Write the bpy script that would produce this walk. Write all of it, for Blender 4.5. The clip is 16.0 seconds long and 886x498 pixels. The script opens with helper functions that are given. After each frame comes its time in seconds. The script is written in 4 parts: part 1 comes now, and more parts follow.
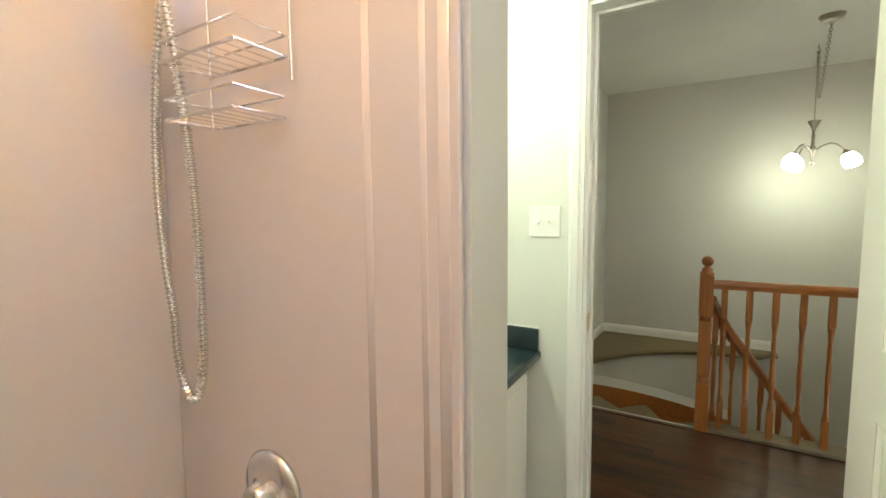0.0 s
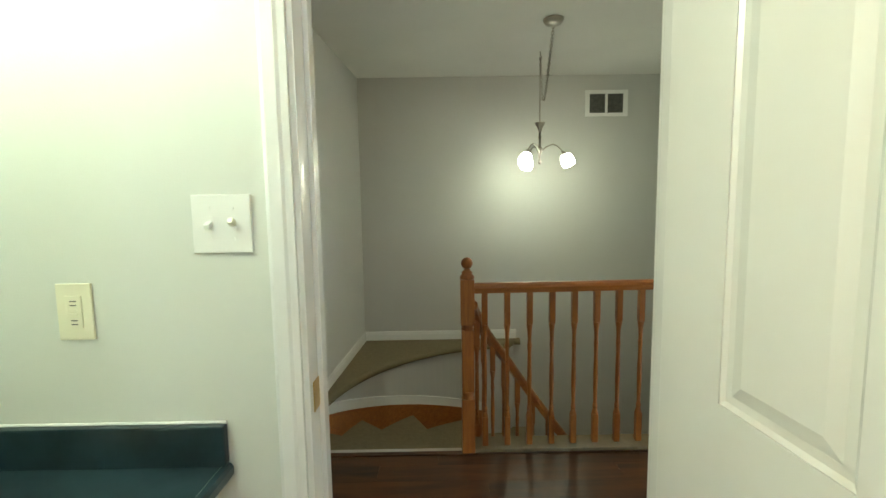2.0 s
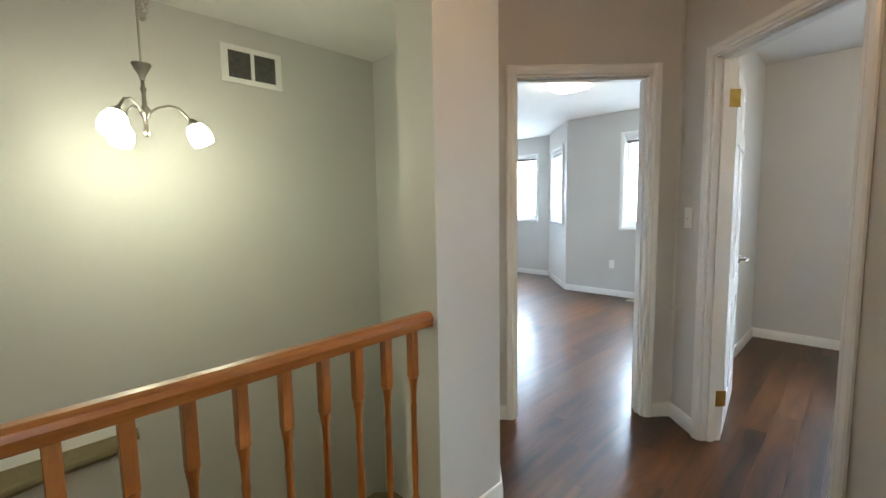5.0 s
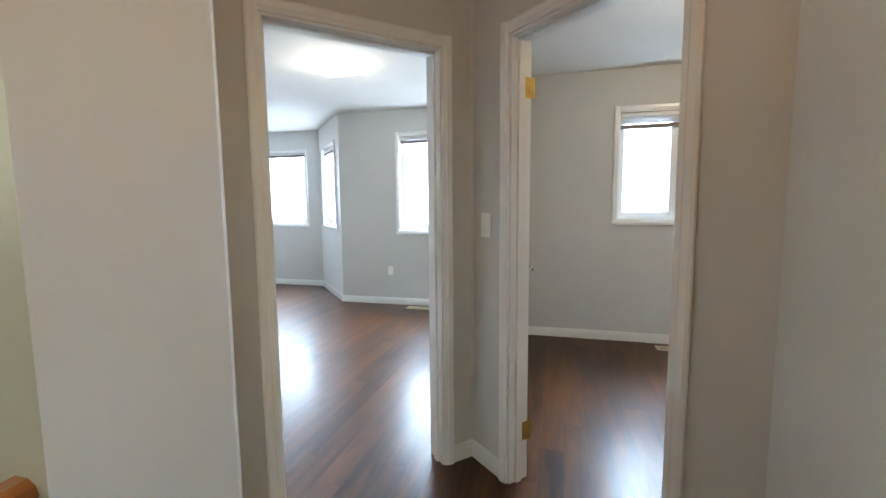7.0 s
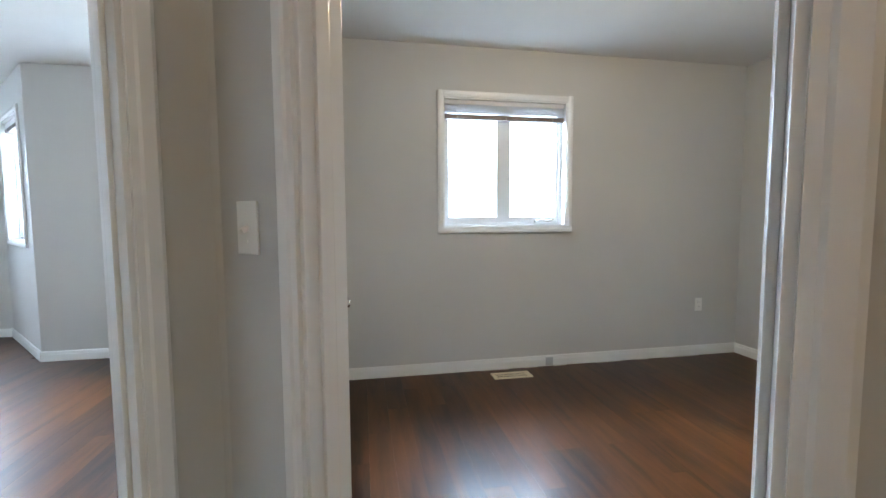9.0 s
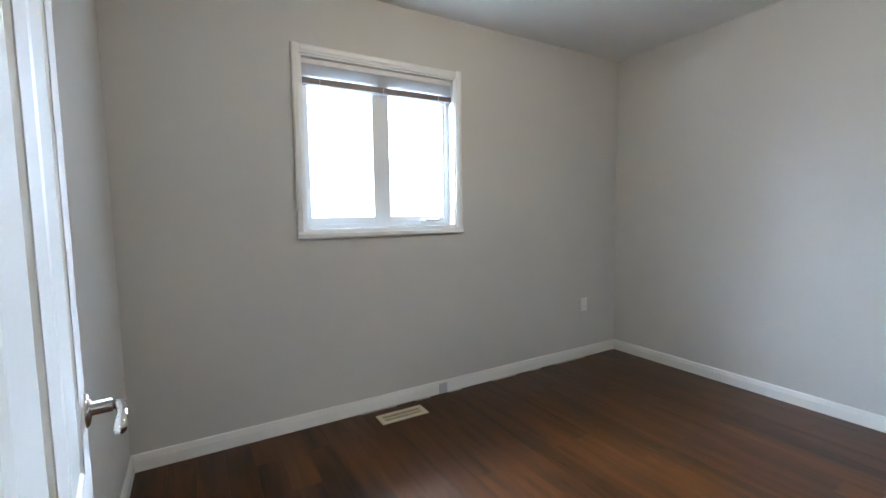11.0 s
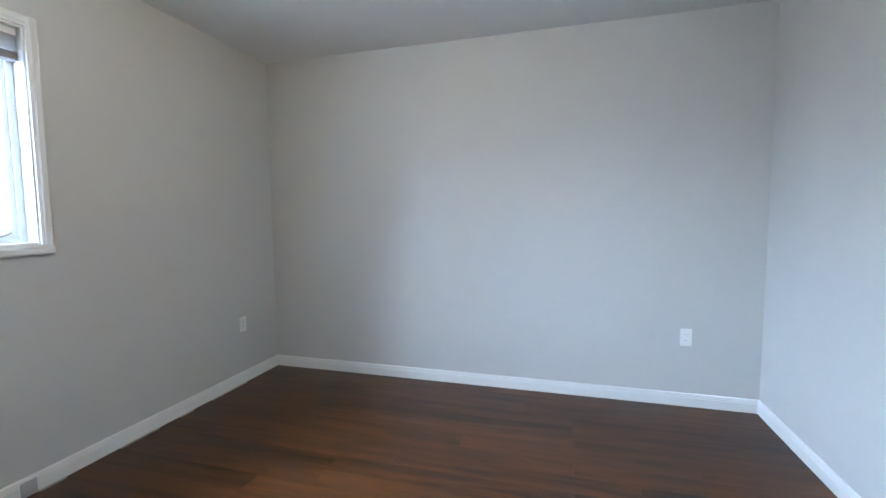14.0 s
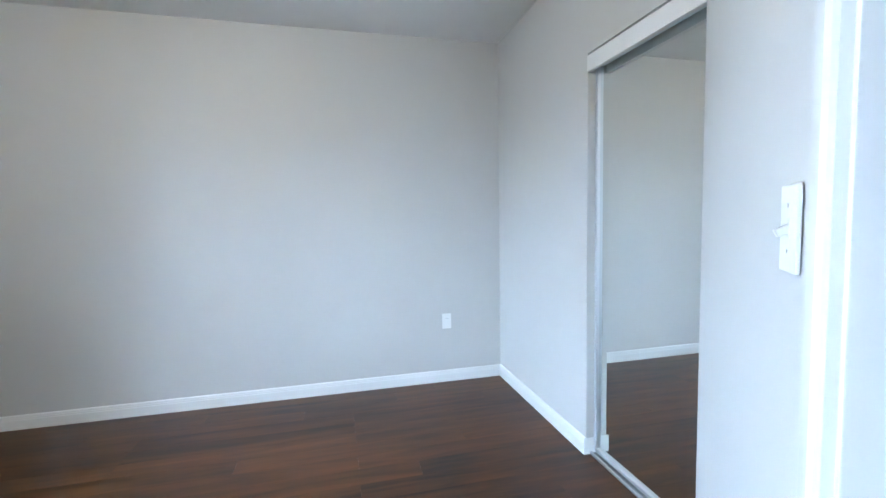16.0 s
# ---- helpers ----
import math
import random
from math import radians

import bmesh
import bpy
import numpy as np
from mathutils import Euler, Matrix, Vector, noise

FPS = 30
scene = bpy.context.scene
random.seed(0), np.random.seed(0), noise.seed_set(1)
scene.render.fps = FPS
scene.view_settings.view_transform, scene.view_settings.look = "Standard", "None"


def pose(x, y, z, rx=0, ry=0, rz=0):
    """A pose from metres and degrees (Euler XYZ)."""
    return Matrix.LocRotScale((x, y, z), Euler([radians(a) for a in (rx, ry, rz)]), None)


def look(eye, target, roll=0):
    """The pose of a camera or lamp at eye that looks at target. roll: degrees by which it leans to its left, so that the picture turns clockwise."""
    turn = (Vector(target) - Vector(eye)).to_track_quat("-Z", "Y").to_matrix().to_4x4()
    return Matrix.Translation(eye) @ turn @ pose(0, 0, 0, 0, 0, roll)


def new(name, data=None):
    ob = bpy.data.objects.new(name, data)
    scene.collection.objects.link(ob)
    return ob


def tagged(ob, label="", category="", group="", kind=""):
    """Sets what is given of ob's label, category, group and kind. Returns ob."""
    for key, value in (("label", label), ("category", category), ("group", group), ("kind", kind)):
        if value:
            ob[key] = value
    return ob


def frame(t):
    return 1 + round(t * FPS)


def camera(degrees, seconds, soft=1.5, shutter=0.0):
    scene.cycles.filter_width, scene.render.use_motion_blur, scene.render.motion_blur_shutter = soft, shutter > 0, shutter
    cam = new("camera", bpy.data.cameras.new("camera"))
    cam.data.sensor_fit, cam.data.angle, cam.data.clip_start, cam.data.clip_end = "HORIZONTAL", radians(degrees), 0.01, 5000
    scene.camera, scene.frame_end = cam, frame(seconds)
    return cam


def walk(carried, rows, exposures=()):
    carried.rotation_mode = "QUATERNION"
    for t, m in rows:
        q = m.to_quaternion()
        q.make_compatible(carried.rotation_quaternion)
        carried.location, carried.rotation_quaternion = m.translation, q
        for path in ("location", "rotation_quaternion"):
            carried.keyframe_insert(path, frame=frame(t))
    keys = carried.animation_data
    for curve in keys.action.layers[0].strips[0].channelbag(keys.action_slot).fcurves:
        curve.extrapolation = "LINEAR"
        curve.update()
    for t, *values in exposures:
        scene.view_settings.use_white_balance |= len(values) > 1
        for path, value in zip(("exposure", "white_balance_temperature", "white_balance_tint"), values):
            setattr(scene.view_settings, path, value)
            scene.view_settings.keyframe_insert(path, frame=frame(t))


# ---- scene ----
cam = camera(91.9, 16.0)
PATH = [
    (0, (0.389, 0.295, 1.335), (-0.613, 2.018, 1.16), -0.6),
    (0.5, (0.368, 0.449, 1.32), (-0.394, 2.29, 1.145), -0.9),
    (1, (0.345, 0.636, 1.324), (-0.162, 2.562, 1.14), -1.1),
    (1.5, (0.34, 0.805, 1.32), (0.091, 2.781, 1.13), -1.0),
    (2, (0.343, 1.02, 1.32), (0.352, 3.011, 1.125), -0.9),
    (2.5, (0.353, 1.245, 1.313), (0.619, 3.217, 1.114), -0.8),
    (3, (0.381, 1.532, 1.285), (0.899, 3.455, 1.105), -1.0),
    (3.5, (0.421, 1.729, 1.283), (1.185, 3.568, 1.1), -1.0),
    (4, (0.487, 1.903, 1.301), (1.481, 3.628, 1.106), -0.8),
    (4.5, (0.566, 2.024, 1.306), (1.784, 3.599, 1.109), -0.9),
    (7, (1.318, 2.516, 1.317), (3.24, 3.032, 1.114), -0.5),
    (7.5, (1.544, 2.564, 1.288), (3.519, 2.815, 1.092), -0.4),
    (8, (1.777, 2.63, 1.237), (3.769, 2.599, 1.068), -0.2),
    (10.5, (3.070, 2.559, 1.246), (4.908, 1.785, 1.086), -0.8),
    (11, (3.128, 2.55, 1.251), (4.848, 1.544, 1.088), -0.9),
    (11.5, (3.188, 2.508, 1.276), (4.764, 1.289, 1.096), -0.8),
    (12, (3.238, 2.465, 1.284), (4.639, 1.050, 1.101), -0.7),
    (12.5, (3.280, 2.424, 1.318), (4.494, 0.846, 1.123), -0.4),
    (13, (3.284, 2.403, 1.322), (4.297, 0.690, 1.134), -0.2),
    (13.5, (3.290, 2.394, 1.310), (4.077, 0.564, 1.128), -0.25),
    (14, (3.266, 2.389, 1.287), (3.812, 0.475, 1.129), -0.5),
    (14.5, (3.266, 2.385, 1.253), (3.548, 0.41, 1.112), -0.6),
    (15, (3.28, 2.386, 1.224), (3.289, 0.39, 1.102), -0.6),
    (15.5, (3.274, 2.367, 1.237), (3.023, 0.387, 1.101), -1.0),
    (16, (3.278, 2.393, 1.241), (2.798, 0.457, 1.101), -1.1),
]
EXPOSURES = [(0, 0.18, 6700, 6), (1.5, 0.02, 6500, 3), (2.5, -0.15, 6400, 1), (3.5, 0.12, 6550, 3), (4.5, 0.32, 6750, 7), (7.0, 0.24, 6700, 10), (8.0, 0.26, 6550, 9), (10.5, 0.07, 6250, 10), (11.5, 0.11, 6150, 10), (13.5, 0.12, 5850, 9), (14, 0.22, 5800, 9), (15, 0.55, 5750, 9), (16, 0.53, 5800, 8)]
walk(cam, [(t, look(eye, target, roll)) for t, eye, target, roll in PATH], EXPOSURES)

# ---- light ----
CEIL = 2.546
world = bpy.data.worlds.new("world")
scene.world = world
world.use_nodes = True
wn = world.node_tree.nodes
sky = wn.new("ShaderNodeTexSky")
sky.sky_type, sky.sun_disc, sky.sun_elevation, sky.sun_rotation = "NISHITA", False, radians(50), radians(250)
world.node_tree.links.new(sky.outputs[0], wn["Background"].inputs[0])
wn["Background"].inputs[1].default_value = 0.12
sun = new("sun", bpy.data.lights.new("sun", "SUN"))
sun.data.energy, sun.data.angle, sun.data.color = 2.5, radians(0.5), (1.0, 0.95, 0.88)
sun.matrix_world = look((-30, -12, 40), (0, 0, 0))


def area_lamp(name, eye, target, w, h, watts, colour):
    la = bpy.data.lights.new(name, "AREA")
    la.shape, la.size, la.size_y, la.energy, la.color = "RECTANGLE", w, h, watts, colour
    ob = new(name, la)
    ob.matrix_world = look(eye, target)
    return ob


def bulb(name, at, watts, colour, radius=0.03):
    la = bpy.data.lights.new(name, "POINT")
    la.energy, la.color, la.shadow_soft_size = watts, colour, radius
    ob = new(name, la)
    ob.location = at
    return ob


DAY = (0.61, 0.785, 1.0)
# Two added panels stand in for sky; the lower is dim, sparing upper walls.
area_lamp("daylight_upper_panel", (9.6, 4.0, 4.85), (0, 4.0, 4.85), 13.0, 5.5, 19500, DAY)
area_lamp("daylight_lower_panel", (9.6, 4.0, 0.55), (0, 4.0, 0.55), 13.0, 3.1, 1100, DAY)
for gy in (1.20, 1.40, 1.60):
    bulb("vanity_globe_light", (-0.53, gy, 2.08), 12.5, (0.89, 1.0, 0.77), 0.05)
bulb("bathroom_shower_light", (-0.08, 0.42, 2.48), 27, (1.0, 0.53, 0.165), 0.05)
# Cool fill lamp, added without a seen source, to lift the lower bathroom.
bulb("bathroom_cool_fill", (0.55, 0.10, 2.40), 18, (0.74, 0.78, 1.0), 0.08)
bulb("landing_ceiling_bulb", (1.60, 2.50, 2.42), 7, (1.0, 0.52, 0.22), 0.06)
bulb("bedroom_ceiling_bulb", (4.0, 1.20, 2.40), 22, (1.0, 0.78, 0.47), 0.06)
bulb("master_dome_light", (4.80, 4.40, 2.36), 9, (1.0, 0.97, 0.86), 0.10)


# ---- materials ----
def material(name, colour, rough=0.5, metal=0.0, vary=0.06, scale=3.0, grain=0.0, grain_scale=400.0, spec=0.5, coat=0.0):
    m = bpy.data.materials.new(name)
    m.use_nodes = True
    n, l = m.node_tree.nodes, m.node_tree.links
    b = n["Principled BSDF"]
    b.inputs["Roughness"].default_value, b.inputs["Metallic"].default_value = rough, metal
    b.inputs["Specular IOR Level"].default_value = spec
    b.inputs["Coat Weight"].default_value = coat
    b.inputs["Coat Roughness"].default_value = 0.08
    tc = n.new("ShaderNodeTexCoord")
    big = n.new("ShaderNodeTexNoise")
    big.inputs["Scale"].default_value, big.inputs["Detail"].default_value = scale, 5
    l.new(tc.outputs["Object"], big.inputs["Vector"])
    ramp = n.new("ShaderNodeValToRGB")
    lo, hi = [c * (1 - vary) for c in colour], [min(1, c * (1 + vary)) for c in colour]
    ramp.color_ramp.elements[0].position, ramp.color_ramp.elements[1].position = 0.3, 0.7
    ramp.color_ramp.elements[0].color, ramp.color_ramp.elements[1].color = (*lo, 1), (*hi, 1)
    l.new(big.outputs["Fac"], ramp.inputs["Fac"])
    l.new(ramp.outputs["Color"], b.inputs["Base Color"])
    if grain:
        g = n.new("ShaderNodeTexNoise")
        g.inputs["Scale"].default_value, g.inputs["Detail"].default_value = grain_scale, 3
        l.new(tc.outputs["Object"], g.inputs["Vector"])
        bump = n.new("ShaderNodeBump")
        bump.inputs["Strength"].default_value, bump.inputs["Distance"].default_value = grain, 0.004
        l.new(g.outputs["Fac"], bump.inputs["Height"])
        l.new(bump.outputs["Normal"], b.inputs["Normal"])
    return m


def wood(name, dark, light, rough, axis="X", stretch=14.0, across=22.0, tone=0.25, coat=0.0, pores=0.08, spec=0.5, detail=6, fineness=0.3):
    """Streaked wood; its grain runs along one object axis and its tone differs from piece to piece."""
    m = bpy.data.materials.new(name)
    m.use_nodes = True
    n, l = m.node_tree.nodes, m.node_tree.links
    b = n["Principled BSDF"]
    b.inputs["Roughness"].default_value, b.inputs["Coat Weight"].default_value = rough, coat
    b.inputs["Coat Roughness"].default_value = 0.12
    b.inputs["Specular IOR Level"].default_value = spec
    tc, info = n.new("ShaderNodeTexCoord"), n.new("ShaderNodeObjectInfo")
    shift = n.new("ShaderNodeVectorMath")
    shift.operation = "MULTIPLY_ADD"
    shift.inputs[1].default_value = (1, 1, 1)
    offs = n.new("ShaderNodeMath")
    offs.operation = "MULTIPLY"
    offs.inputs[1].default_value = 37.0
    l.new(info.outputs["Random"], offs.inputs[0])
    l.new(tc.outputs["Object"], shift.inputs[0])
    l.new(offs.outputs[0], shift.inputs[2])
    mp = n.new("ShaderNodeMapping")
    s = [across, across, across]
    s["XYZ".index(axis)] = across / stretch
    mp.inputs["Scale"].default_value = s
    l.new(shift.outputs[0], mp.inputs["Vector"])
    a = n.new("ShaderNodeTexNoise")
    a.inputs["Scale"].default_value, a.inputs["Detail"].default_value, a.inputs["Distortion"].default_value = 1.0, detail, 0.5
    l.new(mp.outputs[0], a.inputs["Vector"])
    fine = n.new("ShaderNodeTexNoise")
    fine.inputs["Scale"].default_value, fine.inputs["Detail"].default_value = 7.0, 4
    l.new(mp.outputs[0], fine.inputs["Vector"])
    mix = n.new("ShaderNodeMix")
    mix.inputs["Factor"].default_value = fineness
    l.new(a.outputs["Fac"], mix.inputs["A"])
    l.new(fine.outputs["Fac"], mix.inputs["B"])
    add = n.new("ShaderNodeMath")
    add.operation = "MULTIPLY_ADD"
    add.inputs[1].default_value, add.inputs[2].default_value = tone, -tone / 2
    l.new(info.outputs["Random"], add.inputs[0])
    plus = n.new("ShaderNodeMath")
    l.new(mix.outputs["Result"], plus.inputs[0])
    l.new(add.outputs[0], plus.inputs[1])
    ramp = n.new("ShaderNodeValToRGB")
    ramp.color_ramp.elements[0].position, ramp.color_ramp.elements[1].position = 0.28, 0.78
    ramp.color_ramp.elements[0].color, ramp.color_ramp.elements[1].color = (*dark, 1), (*light, 1)
    l.new(plus.outputs[0], ramp.inputs["Fac"])
    l.new(ramp.outputs["Color"], b.inputs["Base Color"])
    if pores:
        bump = n.new("ShaderNodeBump")
        bump.inputs["Strength"].default_value, bump.inputs["Distance"].default_value = pores, 0.002
        l.new(fine.outputs["Fac"], bump.inputs["Height"])
        l.new(bump.outputs["Normal"], b.inputs["Normal"])
    return m


def glowing(name, colour, strength):
    m = bpy.data.materials.new(name)
    m.use_nodes = True
    b = m.node_tree.nodes["Principled BSDF"]
    b.inputs["Base Color"].default_value = (0.9, 0.9, 0.88, 1)
    b.inputs["Emission Color"].default_value, b.inputs["Emission Strength"].default_value = (*colour, 1), strength
    return m


PAINT = material("greige_wall_paint", (0.56, 0.555, 0.53), 0.55, vary=0.025, scale=1.2, grain=0.10, grain_scale=260)
BATH_PAINT = material("pale_bathroom_paint", (0.66, 0.67, 0.62), 0.5, vary=0.02, scale=1.5, grain=0.08, grain_scale=260)
CEIL_PAINT = material("ceiling_paint", (0.72, 0.705, 0.67), 0.8, vary=0.03, scale=2, grain=0.35, grain_scale=180)
TRIM = material("white_trim_paint", (0.80, 0.80, 0.78), 0.25, vary=0.02, scale=4)
DOOR_WHITE = material("white_door_paint", (0.80, 0.80, 0.77), 0.24, vary=0.02, scale=4, grain=0.03, grain_scale=60)
LAMINATE = wood("walnut_laminate", (0.0100, 0.0033, 0.0011), (0.098, 0.0335, 0.0088), 0.28, "X", 8, 14, 0.18, 0.0, 0.0, 0.27, 4, 0.15)
OAK = wood("varnished_oak", (0.20, 0.062, 0.011), (0.43, 0.152, 0.031), 0.32, "Z", 10, 55, 0.2, 0.35, 0.08)
OAK_RAIL = wood("varnished_oak_rail", (0.20, 0.062, 0.011), (0.43, 0.152, 0.031), 0.30, "X", 10, 55, 0.1, 0.4, 0.08)
CARPET = material("beige_carpet", (0.21, 0.172, 0.105), 0.95, vary=0.07, scale=30, grain=1.0, grain_scale=420, spec=0.1)
COUNTER = material("dark_green_laminate", (0.015, 0.031, 0.038), 0.30, vary=0.75, scale=6, grain=0.02)
PORCELAIN = material("cream_porcelain", (0.80, 0.77, 0.64), 0.14, vary=0.01, coat=0.5)
SURROUND = material("pinkish_acrylic_surround", (0.61, 0.565, 0.55), 0.16, vary=0.02, scale=1.0, spec=0.8, coat=0.7)
CHROME = material("chrome", (0.72, 0.72, 0.72), 0.12, 1.0, vary=0.03)
NICKEL = material("brushed_nickel", (0.42, 0.39, 0.34), 0.32, 1.0, vary=0.08)
BRASS = material("aged_brass", (0.50, 0.33, 0.09), 0.30, 1.0, vary=0.15, scale=25)
ALU = material("brushed_aluminium_track", (0.55, 0.56, 0.58), 0.35, 1.0, vary=0.04)
ALU_PALE = material("pale_satin_aluminium", (0.78, 0.80, 0.82), 0.38, 0.85, vary=0.03)
PLASTIC = material("white_plastic_plate", (0.80, 0.80, 0.77), 0.35, vary=0.01)
IVORY = material("ivory_plastic_plate", (0.78, 0.75, 0.58), 0.35, vary=0.01)
DARK = material("dark_slot", (0.03, 0.03, 0.03), 0.7, vary=0.1)
VENT_GAP_DARK = material("dark_vent_mesh_and_gap_shade", (0.12, 0.12, 0.11), 0.8, vary=0.2, scale=40)
VENT_CREAM = material("almond_vent_enamel", (0.66, 0.60, 0.44), 0.4, vary=0.04)
CLIP_GREY = material("grey_joint_cover", (0.46, 0.46, 0.47), 0.5, vary=0.05)
VINYL = material("white_window_vinyl", (0.78, 0.80, 0.82), 0.35, vary=0.02)
BLIND = material("white_blind_slat", (0.74, 0.74, 0.74), 0.45, vary=0.03)
BLIND_DARK = material("taupe_blind_rail", (0.19, 0.16, 0.15), 0.5, vary=0.15, scale=20)
TILE = material("beige_bathroom_tile", (0.42, 0.38, 0.32), 0.3, vary=0.08, scale=6)
GRASS = material("lawn", (0.06, 0.10, 0.03), 0.9, vary=0.3, scale=0.8)
MIRROR = material("mirror_silver", (0.80, 0.88, 0.83), 0.015, 1.0, vary=0.0)
CLOSET_MIRROR = material("closet_mirror_silver", (0.84, 0.88, 0.87), 0.015, 1.0, vary=0.0)
SHADE = glowing("lit_frosted_shade", (1.0, 0.97, 0.84), 14.0)
DOME = glowing("lit_glass_dome", (1.0, 0.98, 0.88), 9.0)
GLASS = bpy.data.materials.new("window_glass")
GLASS.use_nodes = True
_b = GLASS.node_tree.nodes["Principled BSDF"]
_b.inputs["Transmission Weight"].default_value, _b.inputs["Roughness"].default_value, _b.inputs["IOR"].default_value = 1.0, 0.0, 1.02


# ---- building helpers ----
def box(bm, x0, y0, z0, x1, y1, z1):
    v = bmesh.ops.create_cube(bm, size=1.0)["verts"]
    bmesh.ops.scale(bm, vec=(x1 - x0, y1 - y0, z1 - z0), verts=v)
    bmesh.ops.translate(bm, vec=((x0 + x1) / 2, (y0 + y1) / 2, (z0 + z1) / 2), verts=v)
    return v


def bevel(bm, width, segments=2):
    bmesh.ops.bevel(bm, geom=bm.edges[:], offset=width, segments=segments, affect="EDGES", profile=0.7)
    return bm


def rbox(x0, y0, z0, x1, y1, z1, r=0.004, segments=2):
    bm = bmesh.new()
    box(bm, x0, y0, z0, x1, y1, z1)
    return bevel(bm, r, segments)


def prism(bm, pts, z0, z1):
    lo = [bm.verts.new((x, y, z0)) for x, y in pts]
    hi = [bm.verts.new((x, y, z1)) for x, y in pts]
    bm.faces.new(lo[::-1])
    bm.faces.new(hi)
    k = len(pts)
    for i in range(k):
        bm.faces.new((lo[i], lo[(i + 1) % k], hi[(i + 1) % k], hi[i]))
    return bm


def lathe(profile, steps=20, bm=None):
    """Turned solid round z from (radius, z) pairs, bottom to top."""
    bm = bm or bmesh.new()
    rings = [[bm.verts.new((r * math.cos(2 * math.pi * i / steps), r * math.sin(2 * math.pi * i / steps), z)) for i in range(steps)] for r, z in profile]
    for a, b in zip(rings, rings[1:]):
        for i in range(steps):
            bm.faces.new((a[i], a[(i + 1) % steps], b[(i + 1) % steps], b[i]))
    bm.faces.new(rings[0][::-1])
    bm.faces.new(rings[-1])
    return bm


def tube(points, radius, steps=8, bm=None, sweep=None):
    """A round bar along points; sweep gives another cross-section as (side, up) pairs."""
    bm = bm or bmesh.new()
    pts = [Vector(p) for p in points]
    sec = sweep or [(radius * math.cos(2 * math.pi * i / steps), radius * math.sin(2 * math.pi * i / steps)) for i in range(steps)]
    rings = []
    for i, p in enumerate(pts):
        d = (pts[min(i + 1, len(pts) - 1)] - pts[max(i - 1, 0)]).normalized()
        up = Vector((0, 0, 1)) if abs(d.z) < 0.98 else Vector((0, 1, 0))
        side = d.cross(up).normalized()
        up = side.cross(d)
        rings.append([bm.verts.new(p + side * a + up * b) for a, b in sec])
    k = len(sec)
    for a, b in zip(rings, rings[1:]):
        for i in range(k):
            bm.faces.new((a[i], a[(i + 1) % k], b[(i + 1) % k], b[i]))
    bm.faces.new(rings[0][::-1])
    bm.faces.new(rings[-1])
    bmesh.ops.recalc_face_normals(bm, faces=bm.faces[:])
    return bm


def part(name, bm, mat, parent=None, label="", smooth=False):
    me = bpy.data.meshes.new(name)
    bmesh.ops.recalc_face_normals(bm, faces=bm.faces[:])
    bm.to_mesh(me)
    bm.free()
    me.materials.append(mat)
    if smooth:
        for p in me.polygons:
            p.use_smooth = True
    ob = new(name, me)
    ob.parent = parent
    return tagged(ob, label)


def thing(name, label, category, m=None, group="", kind=""):
    ob = new(name)
    ob.empty_display_size = 0.1
    ob.matrix_world = m or Matrix()
    return tagged(ob, label, category, group, kind)


def structure(name, bm, mat, label, category):
    return tagged(part(name, bm, mat), label, category, "", "structure")


def along(p, q):
    """A frame whose x runs from p to q on the floor; its y is to the left of that way."""
    d = (Vector((*q, 0)) - Vector((*p, 0)))
    return Matrix.Translation((*p, 0)) @ Matrix.Rotation(math.atan2(d.y, d.x), 4, "Z"), d.length


def wall(name, p, q, thick, mat, label, holes=(), z0=0.0, z1=CEIL):
    """A wall whose face is the line p to q, its body to the left of it; holes: (from, to, bottom, top) along it."""
    m, length = along(p, q)
    xs = sorted({0.0, length, *[h[0] for h in holes], *[h[1] for h in holes]})
    zs = sorted({z0, z1, *[h[2] for h in holes], *[h[3] for h in holes]})
    bm = bmesh.new()
    solid = lambda x, z: not any(h[0] < x < h[1] and h[2] < z < h[3] for h in holes)
    grid = {}

    def vert(x, y, z):
        key = (round(x, 5), round(y, 5), round(z, 5))
        if key not in grid:
            grid[key] = bm.verts.new(key)
        return grid[key]

    quad = lambda *c: bm.faces.new([vert(*k) for k in c])
    for xa, xb in zip(xs, xs[1:]):
        for za, zb in zip(zs, zs[1:]):
            if not solid((xa + xb) / 2, (za + zb) / 2):
                continue
            quad((xa, 0, za), (xb, 0, za), (xb, 0, zb), (xa, 0, zb))
            quad((xb, thick, za), (xa, thick, za), (xa, thick, zb), (xb, thick, zb))
            mid = ((xa + xb) / 2, (za + zb) / 2)
            i, j = xs.index(xa), zs.index(za)
            if i == 0 or not solid((xs[i - 1] + xa) / 2, mid[1]):
                quad((xa, thick, za), (xa, 0, za), (xa, 0, zb), (xa, thick, zb))
            if i + 2 == len(xs) or not solid((xb + xs[i + 2]) / 2, mid[1]):
                quad((xb, 0, za), (xb, thick, za), (xb, thick, zb), (xb, 0, zb))
            if j == 0 or not solid(mid[0], (zs[j - 1] + za) / 2):
                quad((xa, thick, za), (xb, thick, za), (xb, 0, za), (xa, 0, za))
            if j + 2 == len(zs) or not solid(mid[0], (zb + zs[j + 2]) / 2):
                quad((xa, 0, zb), (xb, 0, zb), (xb, thick, zb), (xa, thick, zb))
    ob = structure(name, bm, mat, label, "wall")
    ob.matrix_world = m
    return ob


